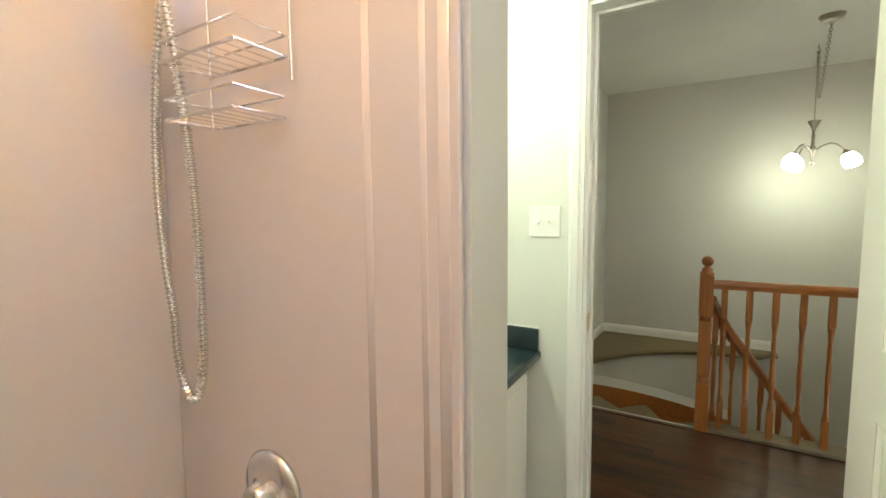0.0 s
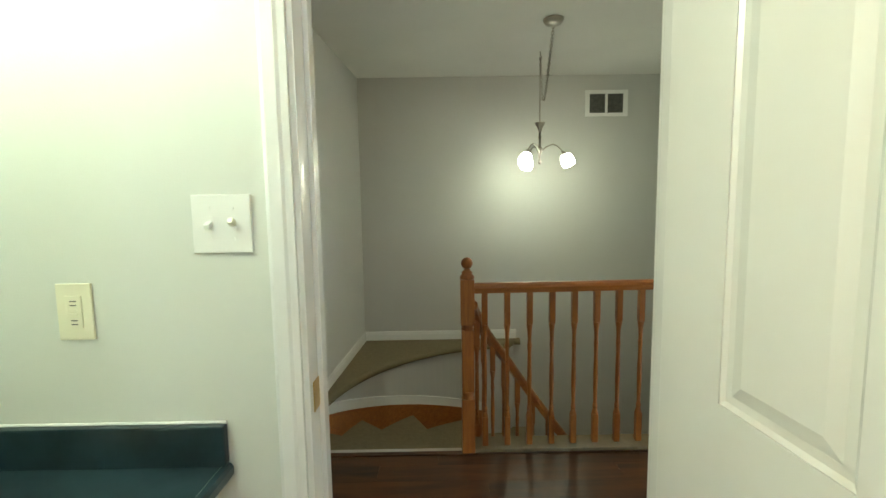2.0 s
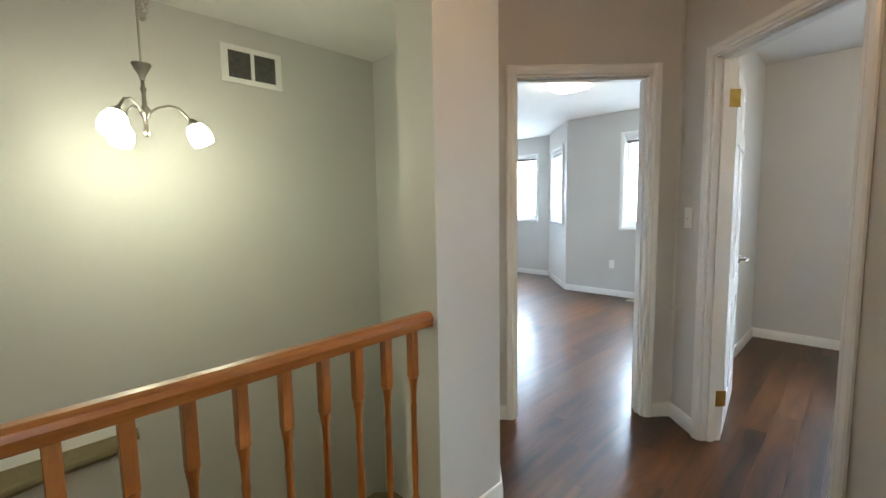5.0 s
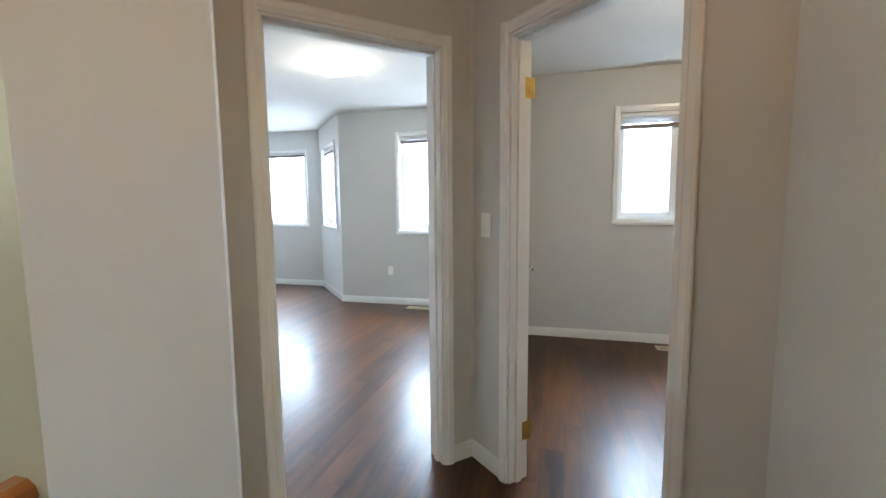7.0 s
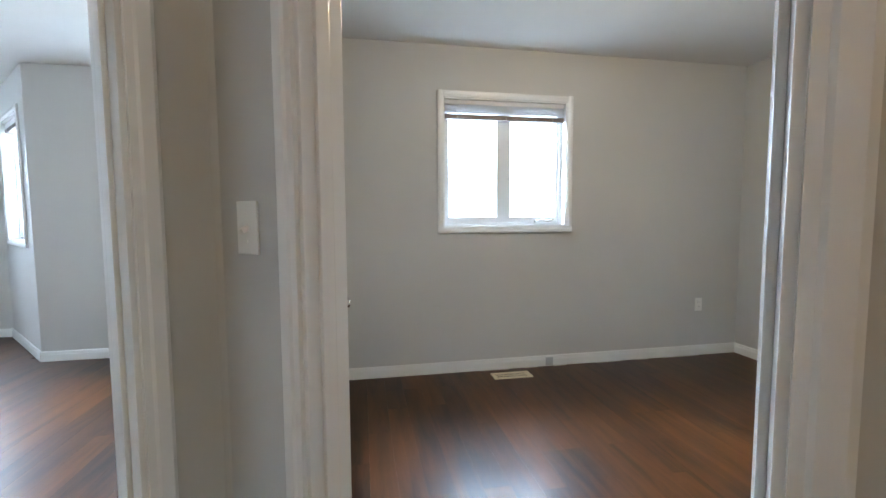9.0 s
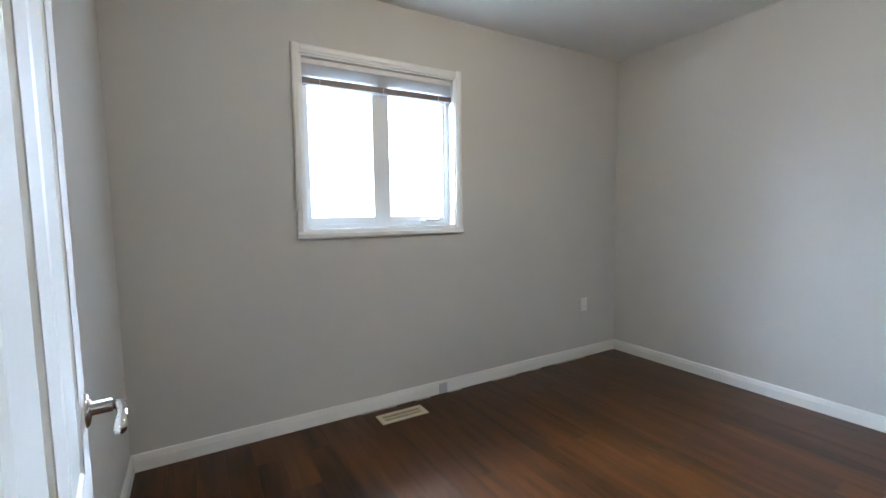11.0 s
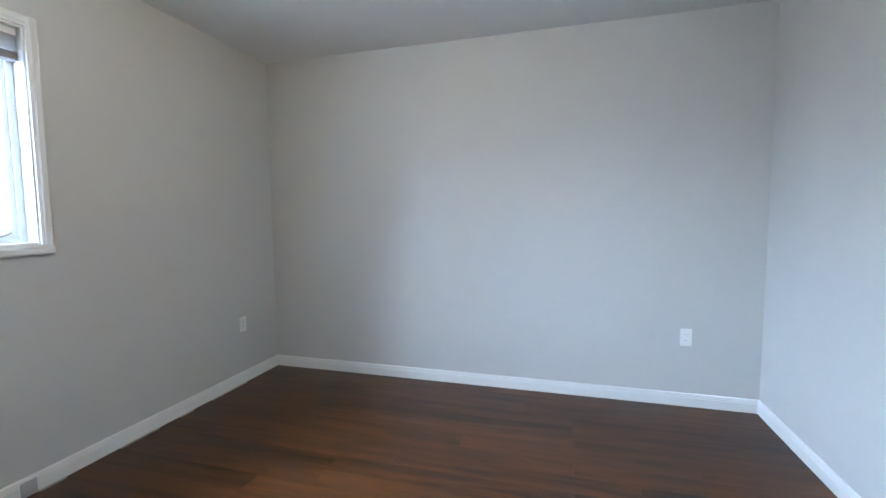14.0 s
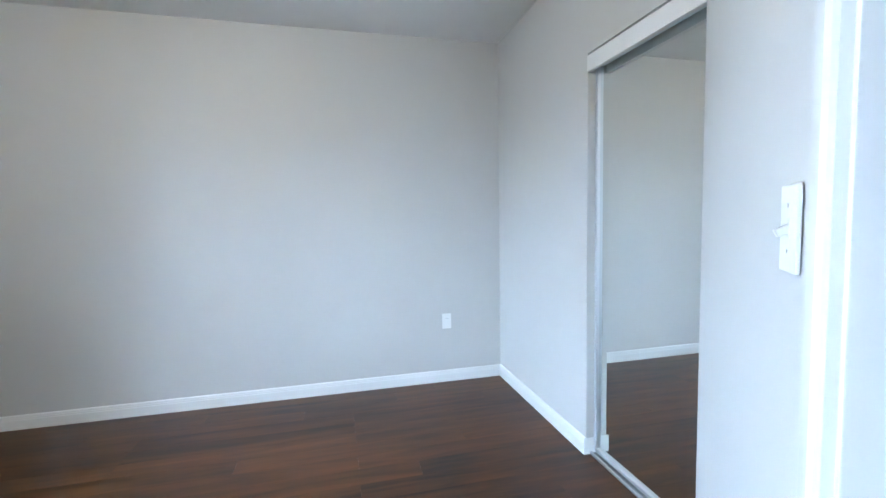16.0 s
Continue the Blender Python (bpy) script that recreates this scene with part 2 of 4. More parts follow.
def moulding(bm, length, profile, m=None):
    """Extrudes an (out, up) profile along x; out is towards -y."""
    vs = [[bm.verts.new((x, -o, u)) for o, u in profile] for x in (0, length)]
    k = len(profile)
    for i in range(k):
        bm.faces.new((vs[0][i], vs[0][(i + 1) % k], vs[1][(i + 1) % k], vs[1][i]))
    bm.faces.new(vs[0])
    bm.faces.new(vs[1][::-1])
    if m:
        bmesh.ops.transform(bm, matrix=m, verts=[v for r in vs for v in r])
    return bm


BASE = [(0.0, 0.0), (0.014, 0.0), (0.0135, 0.058), (0.0115, 0.062), (0.0115, 0.070), (0.0098, 0.073), (0.0098, 0.080), (0.006, 0.087), (0.0, 0.088)]


def baseboard(p, q, z=0.0, height=1.0):
    """White skirting on the face p to q (the room lies to the right of that way)."""
    m, length = along(p, q)
    ob = structure("baseboard", moulding(bmesh.new(), length, [(o, u * height) for o, u in BASE]), TRIM, "white painted stepped wooden baseboard along the wall", "baseboard")
    ob.matrix_world = m @ Matrix.Translation((0, 0, z))
    return ob


CASE = [(0.0, 0.0), (0.011, 0.0), (0.0135, 0.018), (0.018, 0.026), (0.019, 0.058), (0.013, 0.070), (0.0, 0.070)]


def casing_set(parent, x0, x1, z0, z1, y, out, sill=False, w=0.052):
    """Mitre-like moulded casing round an opening; out = -1 stands off towards -y, +1 towards +y."""
    flip = Matrix.Scale(-1, 4, (0, 1, 0)) if out > 0 else Matrix()
    base = Matrix.Translation((0, y, 0)) @ flip
    section = [(o, u * w / 0.070) for o, u in CASE]
    left = base @ Matrix.Translation((x0, 0, z0)) @ Matrix.Rotation(radians(-90), 4, "Y")
    part("casing", moulding(bmesh.new(), z1 + w - z0, section, left), TRIM, parent)
    right = base @ Matrix.Translation((x1, 0, z0)) @ Matrix.Scale(-1, 4, (1, 0, 0)) @ Matrix.Rotation(radians(-90), 4, "Y")
    part("casing", moulding(bmesh.new(), z1 + w - z0, section, right), TRIM, parent)
    part("casing", moulding(bmesh.new(), x1 - x0, section, base @ Matrix.Translation((x0, 0, z1))), TRIM, parent)
    if sill:
        low = base @ Matrix.Translation((x0 - w, 0, z0)) @ Matrix.Scale(-1, 4, (0, 0, 1))
        part("casing", moulding(bmesh.new(), x1 - x0 + 2 * w, section, low), TRIM, parent)


def door_frame(name, p, q, x0, x1, top, thick, hinge_zs=(), hinge_x=None, stop_y=0.5, strike=None):
    """Jambs, stops and casings of a doorway in the wall p to q."""
    m, _ = along(p, q)
    ob = thing(name, "white painted door frame with moulded casing", "door frame", m, kind="structure")
    t = 0.018
    for a, b in ((x0, x0 + t), (x1 - t, x1)):
        part("jamb", rbox(a, -0.004, 0, b, thick + 0.004, top, 0.002), TRIM, ob)
    part("jamb", rbox(x0, -0.004, top - t, x1, thick + 0.004, top, 0.002), TRIM, ob)
    for a, b in ((x0 + t, x0 + t + 0.011), (x1 - t - 0.011, x1 - t)):
        part("stop", rbox(a, thick * stop_y - 0.018, 0, b, thick * stop_y + 0.018, top - t, 0.003), TRIM, ob)
    part("stop", rbox(x0 + t, thick * stop_y - 0.018, top - t - 0.011, x1 - t, thick * stop_y + 0.018, top - t, 0.003), TRIM, ob)
    casing_set(ob, x0 + 0.006, x1 - 0.006, 0, top - 0.006, -0.004, -1)
    casing_set(ob, x0 + 0.006, x1 - 0.006, 0, top - 0.006, thick + 0.004, 1)
    return ob


def panel_door(name, label, m, width, height, hand=1, lever=True, lever_z=0.93, rows=((0.17, 0.70), (0.84, 1.62), (1.72, 1.93)), stiles=None):
    """A six-panel leaf; its hinge edge is at x 0, its faces at y 0 and 0.035."""
    ob = thing(name, label, "door", m, kind="structure")
    xs = stiles or (0.11, width / 2 - 0.045, width / 2 + 0.045, width - 0.11)
    bm = bmesh.new()
    box(bm, 0, 0.006, 0.008, width, 0.029, height)
    part("core", bm, DOOR_WHITE, ob)
    bars = [(0, xs[0], 0.008, height), (xs[3], width, 0.008, height), (xs[1], xs[2], 0.008, height)]
    levels = [0.008, *[z for r in rows for z in r], height]
    for za, zb in zip(levels[::2], levels[1::2]):
        bars += [(xs[0], xs[1], za, zb), (xs[2], xs[3], za, zb)]
    for side, (ya, yb) in enumerate(((0.0, 0.0062), (0.0288, 0.035))):
        for a, b, za, zb in bars:
            bm = bmesh.new()
            box(bm, a, ya, za, b, yb, zb)
            part("stile" if zb - za > 1.5 else "rail", bm, DOOR_WHITE, ob)
        for za, zb in rows:
            for a, b in ((xs[0], xs[1]), (xs[2], xs[3])):
                bm = bmesh.new()
                face, back = (0.0015, 0.008) if side == 0 else (0.0335, 0.027)
                o = [(a + 0.001, za + 0.001), (b - 0.001, za + 0.001), (b - 0.001, zb - 0.001), (a + 0.001, zb - 0.001)]
                g = 0.012
                i1 = [(a + g, za + g), (b - g, za + g), (b - g, zb - g), (a + g, zb - g)]
                k = 0.045
                i2 = [(a + k, za + k), (b - k, za + k), (b - k, zb - k), (a + k, zb - k)]
                edge = face
                rings = [[bm.verts.new((x, y, z)) for x, z in r] for r, y in ((o, edge), (i1, back), (i2, face))]
                for r, s in zip(rings, rings[1:]):
                    for j in range(4):
                        bm.faces.new((r[j], r[(j + 1) % 4], s[(j + 1) % 4], s[j]))
                bm.faces.new(rings[2])
                part("panel", bm, DOOR_WHITE, ob)
    if lever:
        for y, s in ((0.0, -1), (0.035, 1)):
            rose = lathe([(0.030, 0), (0.030, 0.006), (0.025, 0.010), (0.012, 0.012), (0.012, 0.040)], 20)
            bmesh.ops.transform(rose, matrix=Matrix.Translation((width - 0.065, y, lever_z)) @ Matrix.Rotation(radians(90 * -s), 4, "X"), verts=rose.verts[:])
            h = part("door_handle", rose, CHROME, ob, "chrome lever handle", True)
            path = [(width - 0.065, y + s * 0.040, lever_z), (width - 0.075, y + s * 0.052, lever_z), (width - 0.11, y + s * 0.054, lever_z), (width - 0.175, y + s * 0.050, lever_z - 0.004)]
            part("lever", tube(path, 0.009, 10), CHROME, h, "", True)
        part("latch_plate", rbox(width, 0.006, lever_z - 0.03, width + 0.0015, 0.029, lever_z + 0.03, 0.0005), BRASS, ob)
    return ob


def hinge(parent, x, y, z):
    ob = part("hinge", rbox(x - 0.002, y - 0.034, z - 0.045, x + 0.0015, y + 0.034, z + 0.045, 0.0008), BRASS, parent, "brass butt hinge")
    part("knuckle", tube([(x, y - 0.034, z - 0.047), (x, y - 0.034, z + 0.047)], 0.006, 10), BRASS, ob, "", True)
    return ob


def plate(name, label, category, m, kind="outlet", mat=PLASTIC, gangs=1):
    """A wall plate; it lies in the xz plane and stands off towards -y."""
    w = 0.070 + 0.046 * (gangs - 1)
    ob = thing(name, label, category, m, "wall plates")
    part("cover", rbox(-w / 2, -0.006, -0.0575, w / 2, 0.0, 0.0575, 0.0025), mat, ob)
    for g in range(gangs):
        cx = (g - (gangs - 1) / 2) * 0.046
        if kind == "outlet":
            for dz in (-0.0195, 0.0195):
                r = part("receptacle", rbox(cx - 0.017, -0.0085, dz - 0.014, cx + 0.017, -0.005, dz + 0.014, 0.003), mat, ob)
                for dx, h in ((-0.0065, 0.008), (0.0065, 0.0065)):
                    part("slot", rbox(cx + dx - 0.0011, -0.0089, dz - 0.001, cx + dx + 0.0011, -0.0083, dz - 0.001 + h, 0.0002, 1), DARK, r)
            part("screw", tube([(cx, -0.0075, 0), (cx, -0.005, 0)], 0.003, 10), mat, ob)
        elif kind == "gfci":
            f = part("receptacle", rbox(cx - 0.0165, -0.0085, -0.033, cx + 0.0165, -0.005, 0.033, 0.002), mat, ob)
            for dz in (-0.026, -0.018, 0.013, 0.021):
                part("slot", rbox(cx - 0.0065, -0.0089, dz, cx + 0.0065, -0.0083, dz + 0.0022, 0.0002, 1), VENT_GAP_DARK, f)
            for dz in (-0.007, 0.002):
                part("button", rbox(cx - 0.008, -0.0100, dz, cx + 0.008, -0.008, dz + 0.005, 0.0006), mat, ob)
        else:
            part("toggle_surround", rbox(cx - 0.0065, -0.0066, -0.0135, cx + 0.0065, -0.0055, 0.0135, 0.0004), mat, ob)
            up = 1 if g else -1
            bm = rbox(cx - 0.0052, -0.021, -0.0055, cx + 0.0052, -0.004, 0.0055, 0.0018)
            bmesh.ops.rotate(bm, cent=(cx, -0.006, 0), matrix=Matrix.Rotation(radians(-28 * up), 3, "X"), verts=bm.verts[:])
            part("toggle", bm, IVORY if g else mat, ob)
            for dz in (-0.030, 0.030):
                part("screw", tube([(cx, -0.0075, dz), (cx, -0.005, dz)], 0.003, 8), mat, ob)
    return ob


def casement(name, label, m, w, z0, z1, depth, panes=2, blind=0.0, crank=True, bars=(0.36, 0.70)):
    """A vinyl window in a hole of width w between z0 and z1; the room is towards -y, the glass lies at depth."""
    ob = thing(name, label, "window", m, kind="structure")
    casing_set(ob, 0.004, w - 0.004, z0 + 0.004, z1 - 0.004, -0.003, -1, True, 0.048)
    t = 0.014
    for a, b, c, d in ((0, t, z0, z1), (w - t, w, z0, z1), (t, w - t, z1 - t, z1), (t, w - t, z0, z0 + t)):
        part("window_liner", rbox(a, -0.003, c, b, depth, d, 0.002), TRIM, ob)
    f = 0.026
    a0, a1, c0, c1 = t, w - t, z0 + t, z1 - t
    for a, b, c, d in ((a0, a0 + f, c0, c1), (a1 - f, a1, c0, c1), (a0 + f, a1 - f, c1 - f, c1), (a0 + f, a1 - f, c0, c0 + f)):
        part("window_frame", rbox(a, depth - 0.03, c, b, depth + 0.05, d, 0.004), VINYL, ob)
    span = (a1 - a0 - 2 * f) / panes
    for k in range(panes):
        x0, x1 = a0 + f + k * span, a0 + f + (k + 1) * span
        sl, sr, sb, s = 0.020, 0.020, 0.040, 0.022
        if panes > 1:
            sl, sr = (0.020, 0.056) if k == 0 else (0.056, 0.020)
        zb, zt = c0 + f, c1 - f
        bm = bmesh.new()
        for a, b, c, d in ((x0, x0 + sl, zb, zt), (x1 - sr, x1, zb, zt), (x0 + sl, x1 - sr, zt - s, zt), (x0 + sl, x1 - sr, zb, zb + sb)):
            box(bm, a, depth - 0.018, c, b, depth + 0.03, d)
        sash = part("sash", bm, VINYL, ob)
        pane = part("pane", rbox(x0 + sl, depth + 0.008, zb + sb, x1 - sr, depth + 0.014, zt - s, 0.001, 1), GLASS, sash)
        pane.visible_shadow = False
        for r in bars:
            zz = zb + sb + r * (zt - zb - s - sb)
            part("grille_bar", rbox(x0 + sl, depth + 0.016, zz - 0.003, x1 - sr, depth + 0.020, zz + 0.003, 0.001, 1), VINYL, sash)
    if crank:
        cx = a1 - f - 0.16
        c = part("crank_housing", rbox(cx - 0.05, depth - 0.055, c0 + 0.020, cx + 0.05, depth - 0.028, c0 + 0.042, 0.006), VINYL, ob)
        part("crank_handle", tube([(cx, depth - 0.06, c0 + 0.036), (cx - 0.03, depth - 0.075, c0 + 0.040), (cx + 0.06, depth - 0.08, c0 + 0.034), (cx + 0.10, depth - 0.078, c0 + 0.050)], 0.006, 8), NICKEL, c)
    if blind:
        bl = thing("window_blind", "raised white slatted blind with a dark bottom rail", "blind", m)
        part("head_rail", rbox(0.02, 0.020, z1 - 0.050, w - 0.02, 0.060, z1 - 0.017, 0.003), BLIND, bl)
        n_slats = 9
        for k in range(n_slats):
            zz = z1 - 0.052 - (k + 1) * (blind - 0.075) / n_slats
            part("slat", rbox(0.022, 0.018, zz, w - 0.022, 0.064, zz + 0.0025, 0.0008, 1), BLIND, bl)
        part("bottom_rail", rbox(0.022, 0.016, z1 - 0.025 - blind, w - 0.022, 0.066, z1 - 0.025 - blind + 0.036, 0.004), BLIND_DARK, bl, "dark taupe bottom rail")
        for cxx in (0.12, w / 2, w - 0.12):
            part("ladder_cord", tube([(cxx, 0.016, z1 - 0.05), (cxx, 0.0145, z1 - 0.025 - blind)], 0.0012, 6), BLIND, bl)
    return ob


# ---- structure ----
N1, N2 = (2.575, 1.996), (3.438, 2.932)          # corners of the slanted bedroom wall
W1 = (2.50, 3.87)                               # far end of the slanted wall of the master bedroom
T = 0.12
T2 = 0.105
D1 = 0.7071 * T

bm = bmesh.new()
box(bm, -0.95, -0.95, -0.25, 6.2, 3.28, -0.012)
structure("floor_slab_south", bm, TILE, "plain floor slab under the rooms", "floor")
bm = bmesh.new()
prism(bm, [(2.0, 3.28), (8.1, 3.28), (8.1, 9.6), (3.0, 9.6), (3.0, 4.62), (2.48, 3.94), (2.05, 3.45)], -0.25, -0.012)
box(bm, 6.2, 2.9, -0.25, 8.1, 3.28, -0.012)
structure("floor_slab_north", bm, TILE, "plain floor slab under the rooms", "floor")
bm = bmesh.new()
box(bm, -0.95, -0.95, CEIL, 5.87, 3.0, CEIL + 0.12)
structure("ceiling_south", bm, CEIL_PAINT, "matt off-white painted ceiling with fine texture", "ceiling")
bm = bmesh.new()
prism(bm, [(-0.95, 3.0), (6.84, 3.0), (6.84, 5.30), (7.84, 6.18), (7.84, 7.95), (6.84, 8.84), (6.84, 9.5), (-0.95, 9.5)], CEIL, CEIL + 0.12)
structure("ceiling_north", bm, CEIL_PAINT, "matt off-white painted ceiling with fine texture", "ceiling")
bm = bmesh.new()
bmesh.ops.create_grid(bm, x_segments=8, y_segments=8, size=900)
bmesh.ops.translate(bm, vec=(0, 0, -3.2), verts=bm.verts[:])
structure("ground", bm, GRASS, "green lawn far below the windows", "ground")

# bathroom
wall("wall_bathroom_hall", (-0.795, 1.876), (2.51, 1.876), T, PAINT, "greige painted wall between bathroom and landing", [(0.845, 1.648, 0.0, 2.048)])
bm = rbox(-0.674, 1.8725, 0, 0.045, 1.8765, CEIL, 0.0005, 1)
structure("wall_bathroom_face", bm, BATH_PAINT, "pale painted bathroom wall beside the door", "wall")
bm = rbox(0.849, 1.8725, 0, 1.2, 1.8765, CEIL, 0.0005, 1)
structure("wall_bathroom_face_hinge", bm, BATH_PAINT, "pale painted bathroom wall beside the door", "wall")
wall("wall_bathroom_west", (-0.675, -0.80), (-0.675, 1.876), T, BATH_PAINT, "pale painted bathroom wall")
wall("wall_bathroom_south", (1.32, -0.68), (-0.675, -0.68), T, BATH_PAINT, "pale painted bathroom wall")
wall("wall_bathroom_east", (1.2, 1.876), (1.2, -0.68), T, BATH_PAINT, "pale painted bathroom wall")
STUB_Y0, STUB_Y1, STUB_X = 0.845, 0.985, 0.117
structure("wall_tub_end", rbox(-0.675, STUB_Y0, 0, STUB_X, STUB_Y1, CEIL, 0.003), PAINT, "greige painted stub wall between bathtub and vanity", "wall")

# landing and stairwell
LOW = -2.75
wall("wall_landing_west", (-0.645, 1.996), (-0.43, 5.22), T, PAINT, "greige painted wall along landing and stairs", z0=LOW)
wall("wall_stair_north", (-0.55, 5.22), (3.087, 5.22), T, PAINT, "greige painted wall behind the stairs", z0=LOW)
wall("wall_stair_east", (2.967, 5.22), (2.967, 4.55), 0.055, PAINT, "greige painted wall beside the stairs", z0=LOW)
bm = bmesh.new()
prism(bm, [(2.967, 4.55), (2.45, 3.93), (2.00, 3.415), (2.073, 3.38), (2.50, 3.87), (2.585, 3.955), (3.087, 4.45)], LOW, CEIL)
structure("wall_stair_slanted", bm, PAINT, "greige painted slanted wall between stairs and bedroom", "wall")
bm = prism(bmesh.new(), [(1.735, 3.228), (2.105, 3.228), (2.657, 3.713), (2.70, 3.75), (2.56, 3.89), (2.50, 3.87), (2.073, 3.38), (2.00, 3.415), (1.735, 3.42)], LOW, CEIL)
structure("wall_column", bm, PAINT, "greige painted wall end where the railing stops", "wall")
wall("wall_stair_south", (1.735, 3.34), (-0.43, 3.34), 0.06, PAINT, "painted wall under the landing edge", z0=LOW, z1=-0.25)
L1 = (Vector(W1) - Vector(N2)).length
wall("wall_master_slanted", W1, N2, T, PAINT, "greige painted slanted wall with the master bedroom door", [(0.362, 1.160, 0.0, 2.048)])
wall("wall_bedroom_slanted", N2, (1.94, 1.307), T2, PAINT, "greige painted slanted wall with the bedroom door", [(0.277, 1.045, 0.0, 2.048)])

# small bedroom
wall("wall_bedroom_east", (5.662, 2.99), (5.662, -0.845), 0.20, PAINT, "greige painted bedroom wall with a window", [(1.005, 2.035, 1.160, 2.165)])
wall("wall_bedroom_south", (5.862, -0.725), (1.85, -0.725), T, PAINT, "greige painted bedroom wall")
wall("wall_bedroom_west", (2.053, -0.725), (2.053, 1.22), T, PAINT, "greige painted bedroom wall around the closet", [(1.199, 1.900, 0.0, 2.035)])
wall("wall_bedroom_north", (3.43, 2.871), (5.66, 2.871), T, PAINT, "greige painted wall between the two bedrooms")
bm = prism(bmesh.new(), [(2.764, 2.043), (2.755, 2.046), (2.0535, 1.290), (2.0535, 1.172)], 0.0, CEIL)
structure("wall_bedroom_corner", bm, PAINT, "greige painted wall corner beside the closet", "wall")
structure("closet_lining", rbox(1.40, 0.40, 0, 1.43, 1.40, CEIL, 0.002), PAINT, "painted back of the closet", "wall")

# master bedroom
B0, B1, B2, B3 = (6.63, 5.385), (7.62, 6.27), (7.62, 7.86), (6.63, 8.75)
wall("wall_master_east", B0, (6.63, 2.99), 0.2, PAINT, "pale greige bedroom wall with a window", [(0.855, 1.805, 0.98, 2.22)])
wall("wall_bay_south", B1, B0, 0.2, PAINT, "pale greige wall of the bay window", [(0.25, 1.08, 1.03, 2.20)])
wall("wall_bay_middle", B2, B1, 0.2, PAINT, "pale greige wall of the bay window", [(0.38, 1.32, 1.03, 2.20)])
wall("wall_bay_north", B3, B2, 0.2, PAINT, "pale greige wall of the bay window", [(0.25, 1.08, 1.03, 2.20)])
wall("wall_master_east_far", (6.63, 9.4), B3, 0.2, PAINT, "pale greige bedroom wall")
wall("wall_master_north", (3.087, 9.3), (6.83, 9.3), T, PAINT, "pale greige bedroom wall")
wall("wall_master_west", (3.087, 4.40), (3.087, 9.42), 0.06, PAINT, "pale greige bedroom wall")
wall("wall_master_south", (6.83, 2.991), (5.66, 2.991), T, PAINT, "pale greige bedroom wall")

# baseboards
for p, q in (
    ((-0.645, 1.996), (-0.551, 3.40)), ((0.918, 1.997), (2.575, 1.997)),
):
    baseboard(q, p) if p[1] == q[1] else baseboard(p, q)
baseboard((1.735, 3.228), (2.105, 3.228))
baseboard((2.105, 3.228), (2.657, 3.713))
baseboard((1.735, 3.42), (1.735, 3.228))


def on(p, q, s):
    d = (Vector(q) - Vector(p)).normalized()
    return tuple(Vector(p) + d * s)


baseboard(on(W1, N2, 0.222), on(W1, N2, 0.316))
baseboard(on(W1, N2, 1.206), N2)
baseboard(N2, on(N2, N1, 0.228))
baseboard(on(N2, N1, 1.094), N1)
baseboard((5.662, 2.871), (5.662, -0.725))
baseboard((5.662, -0.725), (2.053, -0.725))
baseboard((2.053, -0.725), (2.053, 0.474))
baseboard((3.49, 2.871), (5.662, 2.871))
baseboard(B0, (6.63, 2.991))
baseboard(B1, B0)
baseboard(B2, B1)
baseboard(B3, B2)
baseboard((6.63, 9.3), B3)
baseboard((6.63, 2.991), (3.62, 2.991))
baseboard((3.087, 9.3), (6.63, 9.3))

# ---- doors ----
frame_bath = door_frame("door_frame_bathroom", (-0.795, 1.876), (2.51, 1.876), 0.845, 1.648, 2.048, T, stop_y=0.62)
part("strike_plate", rbox(0.863, 0.018, 0.890, 0.8650, 0.060, 0.955, 0.0006), BRASS, frame_bath, "brass strike plate")
door_frame("door_frame_master", W1, N2, 0.362, 1.160, 2.048, T, stop_y=0.45)
frame_bed = door_frame("door_frame_bedroom", N2, N1, 0.277, 1.045, 2.048, T2, stop_y=0.45)
bath_door = panel_door("door_bathroom", "white painted six-panel door standing open into the bathroom", Matrix.Translation((0.790, 1.868, 0.0)) @ Matrix.Rotation(radians(-88), 4, "Z"), 0.790, 2.02, rows=((0.20, 0.81), (0.99, 1.67), (1.77, 1.92)), stiles=(0.172, 0.400, 0.490, 0.700))
m, _ = along(N2, N1)
bed_door = panel_door("door_bedroom", "white painted six-panel door standing open against the bedroom wall", Matrix.Translation((3.375, 2.646, 0)) @ Matrix.Rotation(radians(6.8), 4, "Z"), 0.735, 2.02)
for z in (0.24, 1.83):
    hinge(frame_bed, 0.296, T2 - 0.01, z)
m, _ = along(W1, N2)
master_door = panel_door("door_master", "white painted six-panel door swung wide open into the master bedroom", m @ Matrix.Translation((0.386, T + 0.010, 0.0)) @ Matrix.Rotation(radians(112), 4, "Z"), 0.70, 2.02)

# ---- windows ----
m, _ = along((5.662, 2.99), (5.662, -0.845))
casement("window_bedroom", "white double casement window with raised blind, bright daylight outside", m @ Matrix.Translation((1.005, 0, 0)), 1.03, 1.160, 2.165, 0.10, 2, 0.135)
m, _ = along(B0, (6.63, 2.99))
casement("window_master", "white casement window with raised blind, bright daylight outside", m @ Matrix.Translation((0.855, 0, 0)), 0.95, 0.98, 2.22, 0.10, 2, 0.08)
m, _ = along(B1, B0)
casement("window_bay_south", "white single bay window, bright daylight outside", m @ Matrix.Translation((0.25, 0, 0)), 0.83, 1.03, 2.20, 0.10, 1, 0.08, False, ())
m, _ = along(B2, B1)
casement("window_bay_middle", "white single bay window, bright daylight outside", m @ Matrix.Translation((0.38, 0, 0)), 0.94, 1.03, 2.20, 0.10, 1, 0.05, False, ())
